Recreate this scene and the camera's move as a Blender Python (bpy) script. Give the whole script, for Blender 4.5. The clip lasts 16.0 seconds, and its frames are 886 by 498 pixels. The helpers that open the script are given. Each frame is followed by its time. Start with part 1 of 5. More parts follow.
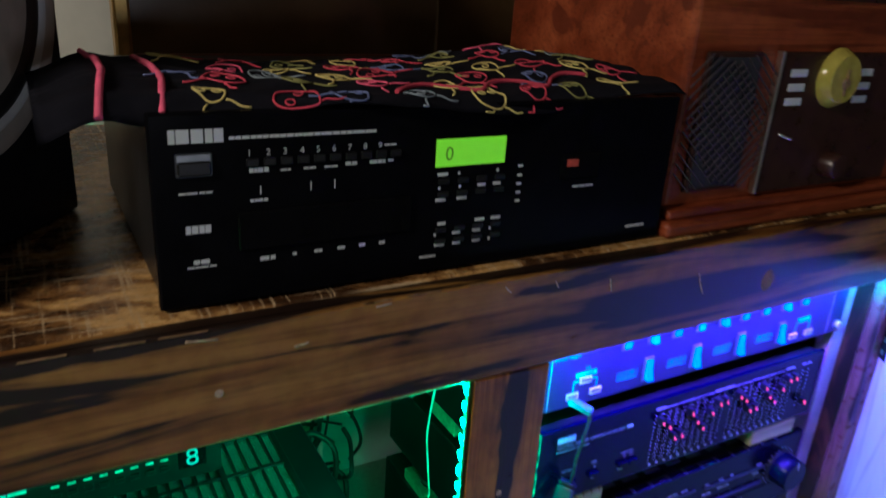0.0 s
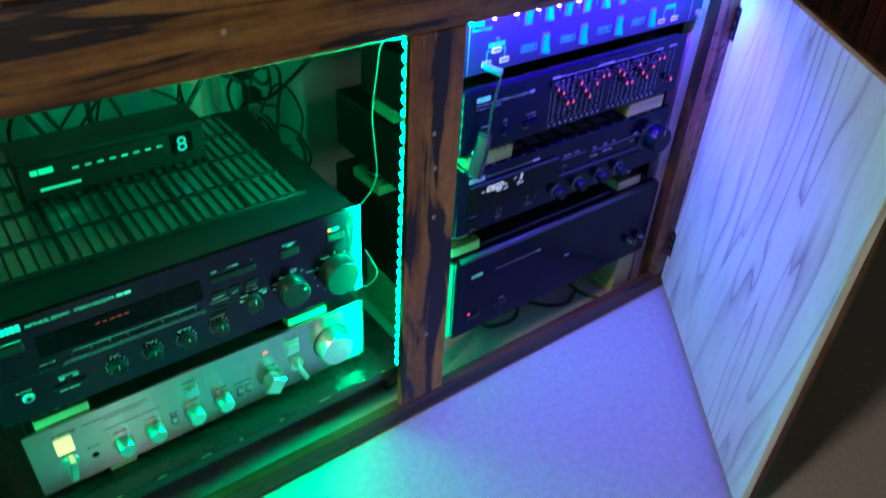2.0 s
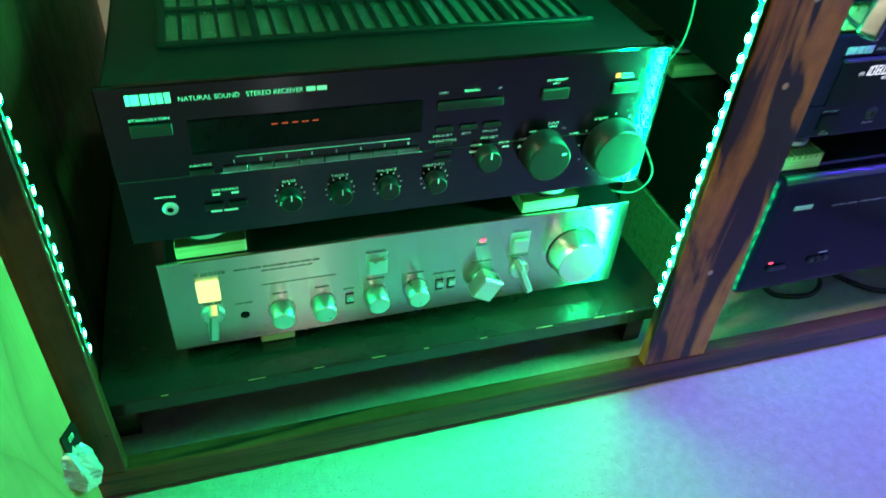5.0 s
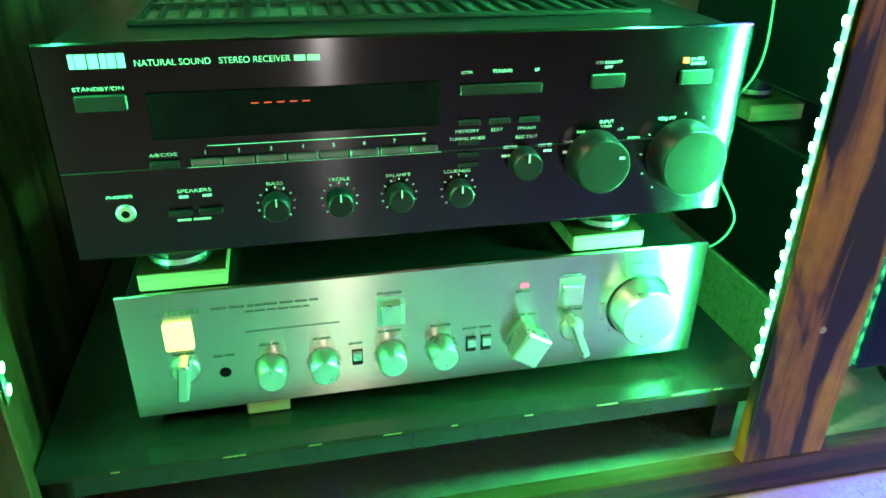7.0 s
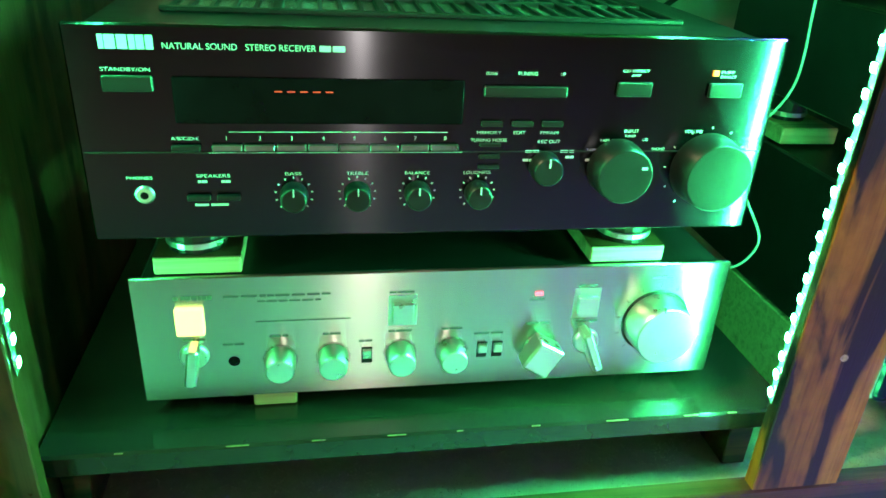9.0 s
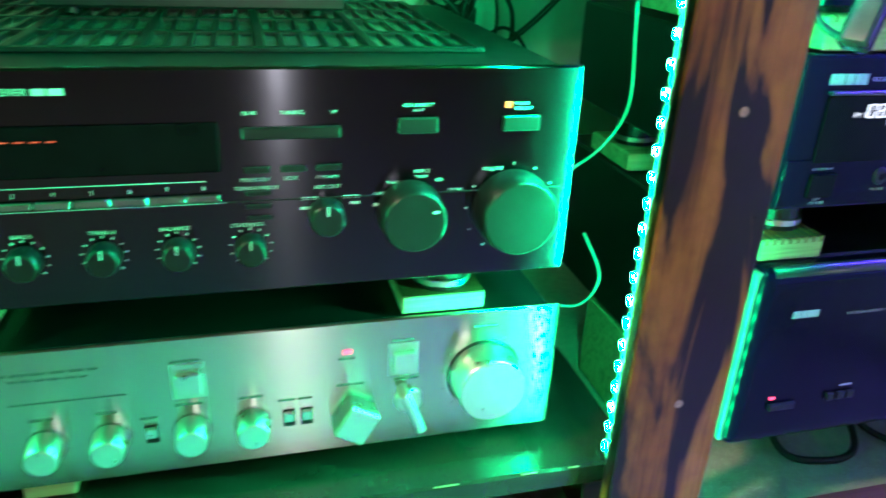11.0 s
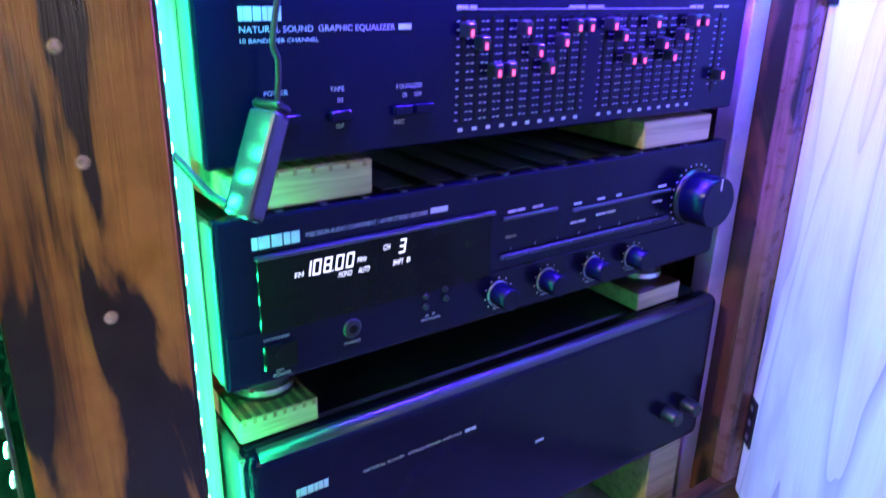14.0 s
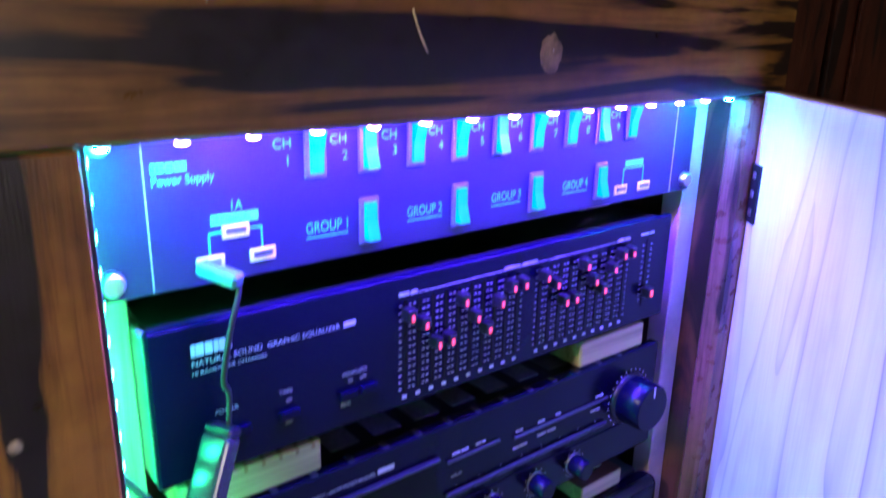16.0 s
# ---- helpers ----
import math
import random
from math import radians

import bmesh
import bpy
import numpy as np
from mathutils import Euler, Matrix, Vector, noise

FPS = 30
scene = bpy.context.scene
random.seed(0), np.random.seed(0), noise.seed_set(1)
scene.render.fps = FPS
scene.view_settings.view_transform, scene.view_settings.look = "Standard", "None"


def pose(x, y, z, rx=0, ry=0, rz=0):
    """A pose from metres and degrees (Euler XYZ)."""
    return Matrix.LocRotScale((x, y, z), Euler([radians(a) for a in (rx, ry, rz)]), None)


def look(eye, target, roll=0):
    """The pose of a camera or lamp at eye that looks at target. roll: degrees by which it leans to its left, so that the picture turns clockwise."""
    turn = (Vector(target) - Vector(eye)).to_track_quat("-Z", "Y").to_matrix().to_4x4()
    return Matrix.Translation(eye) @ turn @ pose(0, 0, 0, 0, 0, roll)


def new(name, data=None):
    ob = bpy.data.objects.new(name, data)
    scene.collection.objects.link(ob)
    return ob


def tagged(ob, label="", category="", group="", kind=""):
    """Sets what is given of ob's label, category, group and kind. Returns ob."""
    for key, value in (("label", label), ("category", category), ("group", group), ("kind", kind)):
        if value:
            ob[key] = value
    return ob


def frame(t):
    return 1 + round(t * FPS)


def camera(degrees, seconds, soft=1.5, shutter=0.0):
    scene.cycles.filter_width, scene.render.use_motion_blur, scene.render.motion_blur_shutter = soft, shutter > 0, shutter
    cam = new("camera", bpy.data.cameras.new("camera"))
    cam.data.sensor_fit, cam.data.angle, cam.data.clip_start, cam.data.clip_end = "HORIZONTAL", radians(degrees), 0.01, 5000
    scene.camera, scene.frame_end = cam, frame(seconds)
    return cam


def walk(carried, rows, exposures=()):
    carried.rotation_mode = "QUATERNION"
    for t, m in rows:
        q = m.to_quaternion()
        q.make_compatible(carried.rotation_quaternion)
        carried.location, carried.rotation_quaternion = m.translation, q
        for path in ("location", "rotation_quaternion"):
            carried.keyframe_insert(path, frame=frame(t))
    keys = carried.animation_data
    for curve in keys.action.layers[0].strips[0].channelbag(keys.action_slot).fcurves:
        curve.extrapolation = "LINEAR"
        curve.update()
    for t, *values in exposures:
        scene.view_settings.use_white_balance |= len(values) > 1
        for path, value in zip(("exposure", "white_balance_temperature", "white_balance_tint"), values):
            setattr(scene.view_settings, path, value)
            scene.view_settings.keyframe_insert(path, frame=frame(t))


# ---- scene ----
cam = camera(62.3, 16.0, soft=1.6, shutter=0.5)
METRES, EYE, TILT, LEAN, TURN = 1.3, 0.91, 0.0, 0.0, -30.6
ROWS = [
    (0.0, 0.0, 0.0, 0.0, 1.4, -20.97, -3.66),
    (0.5, -0.0106, -0.0642, -0.0104, -2.78, -23.11, -3.5),
    (1.0, -0.0269, -0.113, -0.0337, -8.15, -26.99, -4.4),
    (1.5, -0.0296, -0.1581, -0.0259, -6.59, -29.41, -3.02),
    (2.0, -0.0209, -0.1804, -0.0271, -6.06, -36.07, -2.95),
    (2.5, -0.0223, -0.1752, -0.0418, -4.68, -37.85, -3.33),
    (3.0, -0.0288, -0.1647, -0.0754, 0.12, -34.98, -3.57),
    (3.5, -0.0405, -0.1393, -0.1086, 5.84, -34.8, -2.82),
    (4.0, -0.0467, -0.1107, -0.1439, 8.62, -36.96, -3.33),
    (4.5, -0.0578, -0.0744, -0.1867, 11.87, -38.58, -4.14),
    (5.0, -0.0653, -0.0428, -0.2246, 13.89, -39.72, -3.53),
    (7.5, -0.0483, 0.0063, -0.3503, 19.95, -25.98, -1.78),
    (8.0, -0.0474, 0.0023, -0.3466, 21.62, -26.65, -2.99),
    (10.5, -0.0124, 0.0455, -0.3565, 18.92, -25.4, -2.36),
    (11.0, 0.0116, 0.0727, -0.3513, 16.07, -24.46, -2.48),
    (11.5, 0.0402, 0.1072, -0.352, 11.32, -24.2, -2.35),
    (12.0, 0.0707, 0.1403, -0.3501, 6.9, -23.48, -2.32),
    (12.5, 0.0987, 0.1512, -0.3511, 1.35, -23.74, -1.98),
    (13.0, 0.1248, 0.1669, -0.3471, -2.48, -22.26, -1.82),
    (13.5, 0.141, 0.1745, -0.3319, -4.28, -21.51, -1.26),
    (14.0, 0.148, 0.172, -0.3097, -4.5, -20.26, -1.29),
    (14.5, 0.15, 0.1726, -0.2891, -5.38, -19.08, -1.46),
    (15.0, 0.1532, 0.1715, -0.2661, -5.88, -18.08, -1.68),
    (15.5, 0.153, 0.1692, -0.2408, -6.6, -17.58, -1.73),
    (16.0, 0.1559, 0.1855, -0.1972, -7.64, -17.18, -1.3),
]
EXPOSURES = [(0.0, -0.3, 5000, 10), (2.5, -0.15, 5400, 10), (4.0, -0.05, 5600, 6), (5.0, 0.15, 6300, 5), (7.5, 0.9, 7300, 5), (8.5, 0.9, 7200, 5), (10.5, 0.75, 6200, 8), (11.5, 0.65, 5800, 10), (12.5, 0.9, 5500, 26), (14.5, 0.8, 5500, 26), (16.0, 0.5, 5700, 20)]
walk(cam, [(t, pose(0, 0, EYE, TILT, LEAN, TURN) @ pose(METRES * x, METRES * y, METRES * z, 90 + pitch, roll, yaw)) for t, x, y, z, yaw, pitch, roll in ROWS], EXPOSURES)

# ---- world and lights ----
world = bpy.data.worlds.new("world")
scene.world = world
world.use_nodes = True
world.node_tree.nodes["Background"].inputs[0].default_value = (1.0, 0.86, 0.7, 1)
world.node_tree.nodes["Background"].inputs[1].default_value = 0.01

TORCH_STAND_IN = 20.0
SIDE_LAMP = 20.0
LED_GREEN = 3200.0
LED_BLUE = 9000.0

# Fixed far light standing in for a torch that moves with the camera.
lamp_data = bpy.data.lights.new("torch_stand_in", "AREA")
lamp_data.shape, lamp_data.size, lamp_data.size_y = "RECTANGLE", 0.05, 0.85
lamp_data.energy, lamp_data.color = TORCH_STAND_IN, (1.0, 0.88, 0.76)
lamp = new("torch_stand_in", lamp_data)
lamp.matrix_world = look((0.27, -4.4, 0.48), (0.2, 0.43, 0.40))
tagged(lamp, "added far light standing in for the torch beside the camera", "lamp")
side_data = bpy.data.lights.new("table_lamp", "AREA")
side_data.shape, side_data.size = "DISK", 0.22
side_data.energy, side_data.color = SIDE_LAMP, (1.0, 0.76, 0.50)
side = new("table_lamp", side_data)
side.matrix_world = look((-1.2, 0.0, 1.6), (0.2, 0.6, 0.75))
tagged(side, "warm lamp to one side of the cabinet", "lamp")


# ---- materials ----
class Nodes:
    """A small wrapper that adds and links nodes."""

    def __init__(self, name):
        self.m = bpy.data.materials.new(name)
        self.m.use_nodes = True
        self.t = self.m.node_tree
        self.b = self.t.nodes["Principled BSDF"]
        self.out = self.t.nodes["Material Output"]

    def add(self, kind, **values):
        n = self.t.nodes.new(kind)
        for key, value in values.items():
            if key in n.inputs:
                n.inputs[key].default_value = value
            elif key == "noise_dimensions":
                n.noise_dimensions = value
        return n

    def link(self, a, ao, b, bi):
        self.t.links.new(a.outputs[ao], b.inputs[bi])
        return self

    def coords(self, scale=(1, 1, 1), turn=(0, 0, 0)):
        c = self.t.nodes.new("ShaderNodeTexCoord")
        m = self.t.nodes.new("ShaderNodeMapping")
        m.inputs["Scale"].default_value = scale
        m.inputs["Rotation"].default_value = turn
        self.link(c, "Object", m, "Vector")
        return m

    def noise(self, at, scale, detail=4.0, rough=0.55, distort=0.0):
        n = self.add("ShaderNodeTexNoise", Scale=scale, Detail=detail, Roughness=rough, Distortion=distort)
        self.link(at, 0, n, "Vector")
        return n

    def ramp(self, src, out, stops):
        r = self.t.nodes.new("ShaderNodeValToRGB")
        while len(r.color_ramp.elements) < len(stops):
            r.color_ramp.elements.new(0.5)
        for e, (p, c) in zip(r.color_ramp.elements, stops):
            e.position, e.color = p, (*c, 1)
        self.link(src, out, r, "Fac")
        return r

    def mix(self, a, b, fac, mode="MIX"):
        """a, b: (node, output); fac: number or (node, output)."""
        n = self.t.nodes.new("ShaderNodeMix")
        n.data_type, n.blend_type = "RGBA", mode
        for src, i in ((a, 6), (b, 7)):
            if isinstance(src[0], (int, float)):
                n.inputs[i].default_value = (*src, 1)
            else:
                self.t.links.new(src[0].outputs[src[1]], n.inputs[i])
        if isinstance(fac, (int, float)):
            n.inputs[0].default_value = fac
        else:
            self.t.links.new(fac[0].outputs[fac[1]], n.inputs[0])
        return n

    def bump(self, src, out, strength, distance=0.001):
        b = self.add("ShaderNodeBump", Strength=strength, Distance=distance)
        self.link(src, out, b, "Height")
        self.link(b, 0, self.b, "Normal")
        return b

    def rough(self, src, out, lo, hi):
        r = self.add("ShaderNodeMapRange")
        r.inputs["To Min"].default_value, r.inputs["To Max"].default_value = lo, hi
        self.link(src, out, r, "Value")
        self.link(r, 0, self.b, "Roughness")


def plain(name, color, rough=0.5, metal=0.0, spread=0.25, scale=60.0, bump=0.08, grain=900.0, spec=0.5, vary=0.1):
    """A painted, moulded or metal surface with faint mottling and fine grain."""
    n = Nodes(name)
    at = n.coords()
    big = n.noise(at, scale, 5.0)
    dark = tuple(c * (1 - spread) for c in color)
    lite = tuple(min(1, c * (1 + spread)) for c in color)
    r = n.ramp(big, "Fac", [(0.3, dark), (0.7, lite)])
    n.link(r, 0, n.b, "Base Color")
    n.rough(big, "Fac", max(0.02, rough - vary), min(1, rough + vary))
    n.b.inputs["Metallic"].default_value = metal
    n.b.inputs["Specular IOR Level"].default_value = spec
    fine = n.noise(at, grain, 3.0)
    n.bump(fine, "Fac", bump, 0.0005)
    return n.m


def glow(name, color, strength, base=(0.02, 0.02, 0.02)):
    """What gives off light."""
    n = Nodes(name)
    n.b.inputs["Base Color"].default_value = (*base, 1)
    n.b.inputs["Emission Color"].default_value = (*color, 1)
    n.b.inputs["Emission Strength"].default_value = strength
    return n.m


def brushed(name, color, rough, aniso, turn, spread=0.06):
    """Metal brushed sideways: fine lines along x, and a tall narrow sheen."""
    n = Nodes(name)
    at = n.coords((3, 3, 1800))
    lines = n.noise(at, 1.0, 6.0, 0.7)
    dust = n.noise(n.coords(), 35.0, 5.0)
    r = n.ramp(lines, "Fac", [(0.3, tuple(c * (1 - spread) for c in color)), (0.7, tuple(min(1, c * (1 + spread)) for c in color))])
    n.link(r, 0, n.b, "Base Color")
    n.rough(dust, "Fac", rough - 0.02, rough + 0.03)
    n.b.inputs["Metallic"].default_value = 1.0
    n.b.inputs["Anisotropic"].default_value = aniso
    n.b.inputs["Anisotropic Rotation"].default_value = turn
    tan = n.t.nodes.new("ShaderNodeTangent")
    tan.direction_type, tan.axis = "RADIAL", "Z"
    n.link(tan, 0, n.b, "Tangent")
    return n.m


def stained_ply(name, along, brown=(0.26, 0.115, 0.04), dark=(0.018, 0.010, 0.007), cut=0.49, gloss=0.28, long=None):
    """Varnished plywood, golden to red brown, with burnt bands along the grain. along: 'x' or 'z'."""
    n = Nodes(name)
    if long is None:
        long = (2.8, 36, 36) if along == "x" else (26, 26, 5.0)
    fine = (9, 260, 260) if along == "x" else (260, 260, 9)
    pore = (30, 900, 900) if along == "x" else (900, 900, 30)
    bands = n.noise(n.coords(long), 1.0, 5.0, 0.5, 0.7)
    grain = n.noise(n.coords(fine), 1.0, 5.0, 0.65, 0.3)
    pores = n.noise(n.coords(pore), 1.0, 3.0, 0.6)
    blot = n.noise(n.coords(tuple(0.55 * q for q in long)), 1.0, 4.0, 0.6, 0.5)
    specks = n.noise(n.coords(), 70.0, 4.0)
    gold = (min(1, brown[0] * 1.45), min(1, brown[1] * 1.75), min(1, brown[2] * 1.9))
    tone = n.ramp(blot, "Fac", [(0.32, tuple(c * 0.62 for c in brown)), (0.48, brown), (0.66, gold)])
    streak = n.ramp(grain, "Fac", [(0.30, (0.42, 0.36, 0.32)), (0.52, (1, 1, 1))])
    lined = n.mix((tone, 0), (streak, 0), 0.75, "MULTIPLY")
    soft = n.ramp(bands, "Fac", [(cut - 0.035, (1, 1, 1)), (cut + 0.005, (0.35, 0.35, 0.35)), (cut + 0.07, (0, 0, 0))])
    mixed = n.mix((lined, 2), (dark[0], dark[1], dark[2]), 0.5)
    n.t.links.new(soft.outputs[0], mixed.inputs[0])
    worn = n.ramp(specks, "Fac", [(0.35, (0.6, 0.56, 0.5)), (0.6, (1, 1, 1))])
    final = n.mix((mixed, 2), (worn, 0), 0.5, "MULTIPLY")
    n.link(final, 2, n.b, "Base Color")
    n.rough(specks, "Fac", gloss - 0.08, gloss + 0.2)
    n.b.inputs["Specular IOR Level"].default_value = 0.38
    n.bump(pores, "Fac", 0.25, 0.0006)
    return n.m


def raw_wood(name, color, along="x", rough=0.75):
    n = Nodes(name)
    s = {"x": (6, 160, 160), "y": (160, 6, 160), "z": (160, 160, 6)}[along]
    g = n.noise(n.coords(s), 1.0, 6.0, 0.6, 0.6)
    r = n.ramp(g, "Fac", [(0.3, tuple(c * 0.6 for c in color)), (0.5, color), (0.75, tuple(min(1, c * 1.2) for c in color))])
    n.link(r, 0, n.b, "Base Color")
    n.b.inputs["Roughness"].default_value = rough
    n.bump(g, "Fac", 0.3, 0.0008)
    return n.m


def washed_ply(name, pale=(0.76, 0.71, 0.64), late=(0.34, 0.27, 0.26), rosy=(0.66, 0.55, 0.52)):
    """Pale rotary-cut plywood: nested flame-like growth lines, each sharp on one side, with dull patches and small knots."""
    n = Nodes(name)
    at = n.coords((6.2, 6.2, 1.1))
    w = n.noise(at, 1.0, 2.6, 0.5, 0.9)
    rings = n.add("ShaderNodeMath")
    rings.operation = "MULTIPLY"
    rings.inputs[1].default_value = 9.0
    n.link(w, "Fac", rings, 0)
    saw = n.add("ShaderNodeMath")
    saw.operation = "FRACT"
    n.link(rings, 0, saw, 0)
    bands = n.ramp(saw, 0, [(0.0, late), (0.10, tuple(0.5 * (p + q) for p, q in zip(pale, late))), (0.34, pale), (0.86, pale), (1.0, rosy)])
    patch = n.noise(n.coords((7, 7, 2.5)), 1.0, 3.0, 0.5, 0.8)
    strength = n.ramp(patch, "Fac", [(0.34, (0.40, 0.40, 0.40)), (0.58, (1, 1, 1))])
    figure = n.mix(pale, (bands, 0), (strength, 0))
    blot = n.noise(n.coords((11, 11, 5)), 1.0, 4.0, 0.6)
    tone = n.ramp(blot, "Fac", [(0.30, (0.74, 0.70, 0.70)), (0.55, (1, 1, 1))])
    fine = n.noise(n.coords((420, 420, 9)), 1.0, 5.0)
    f = n.ramp(fine, "Fac", [(0.3, (0.8, 0.78, 0.75)), (0.6, (1, 1, 1))])
    m = n.mix((figure, 2), (tone, 0), 0.8, "MULTIPLY")
    m2 = n.mix((m, 2), (f, 0), 0.35, "MULTIPLY")
    n.link(m2, 2, n.b, "Base Color")
    n.b.inputs["Roughness"].default_value = 0.6
    n.bump(fine, "Fac", 0.2, 0.0006)
    return n.m


def worn_varnish(name):
    """An old varnished board: dark brown, rubbed golden in patches, scratched both ways, blistered gloss."""
    n = Nodes(name)
    patch = n.noise(n.coords((13, 17, 17)), 1.0, 7.0, 0.68, 0.6)
    grain = n.noise(n.coords((12, 240, 240)), 1.0, 4.0, 0.6)
    tone = n.ramp(patch, "Fac", [(0.43, (0.06, 0.027, 0.009)), (0.50, (0.26, 0.125, 0.034)), (0.56, (0.62, 0.37, 0.12))])
    streak = n.ramp(grain, "Fac", [(0.32, (0.5, 0.45, 0.4)), (0.55, (1, 1, 1))])
    base = n.mix((tone, 0), (streak, 0), 0.7, "MULTIPLY")
    lines = n.noise(n.coords((340, 9, 60), (0, 0, 0.35)), 1.0, 2.0, 0.5, 0.3)
    cross = n.noise(n.coords((10, 300, 60), (0, 0, 0.2)), 1.0, 2.0, 0.5, 0.3)
    cut1 = n.ramp(lines, "Fac", [(0.60, (0, 0, 0)), (0.66, (0.8, 0.8, 0.8))])
    cut2 = n.ramp(cross, "Fac", [(0.61, (0, 0, 0)), (0.67, (0.7, 0.7, 0.7))])
    one = n.mix((base, 2), (0.55, 0.40, 0.22), (cut1, 0))
    two = n.mix((one, 2), (0.55, 0.42, 0.25), (cut2, 0))
    n.link(two, 2, n.b, "Base Color")
    dents = n.noise(n.coords(), 90.0, 5.0, 0.6)
    n.rough(dents, "Fac", 0.12, 0.42)
    n.bump(dents, "Fac", 0.5, 0.0018)
    return n.m


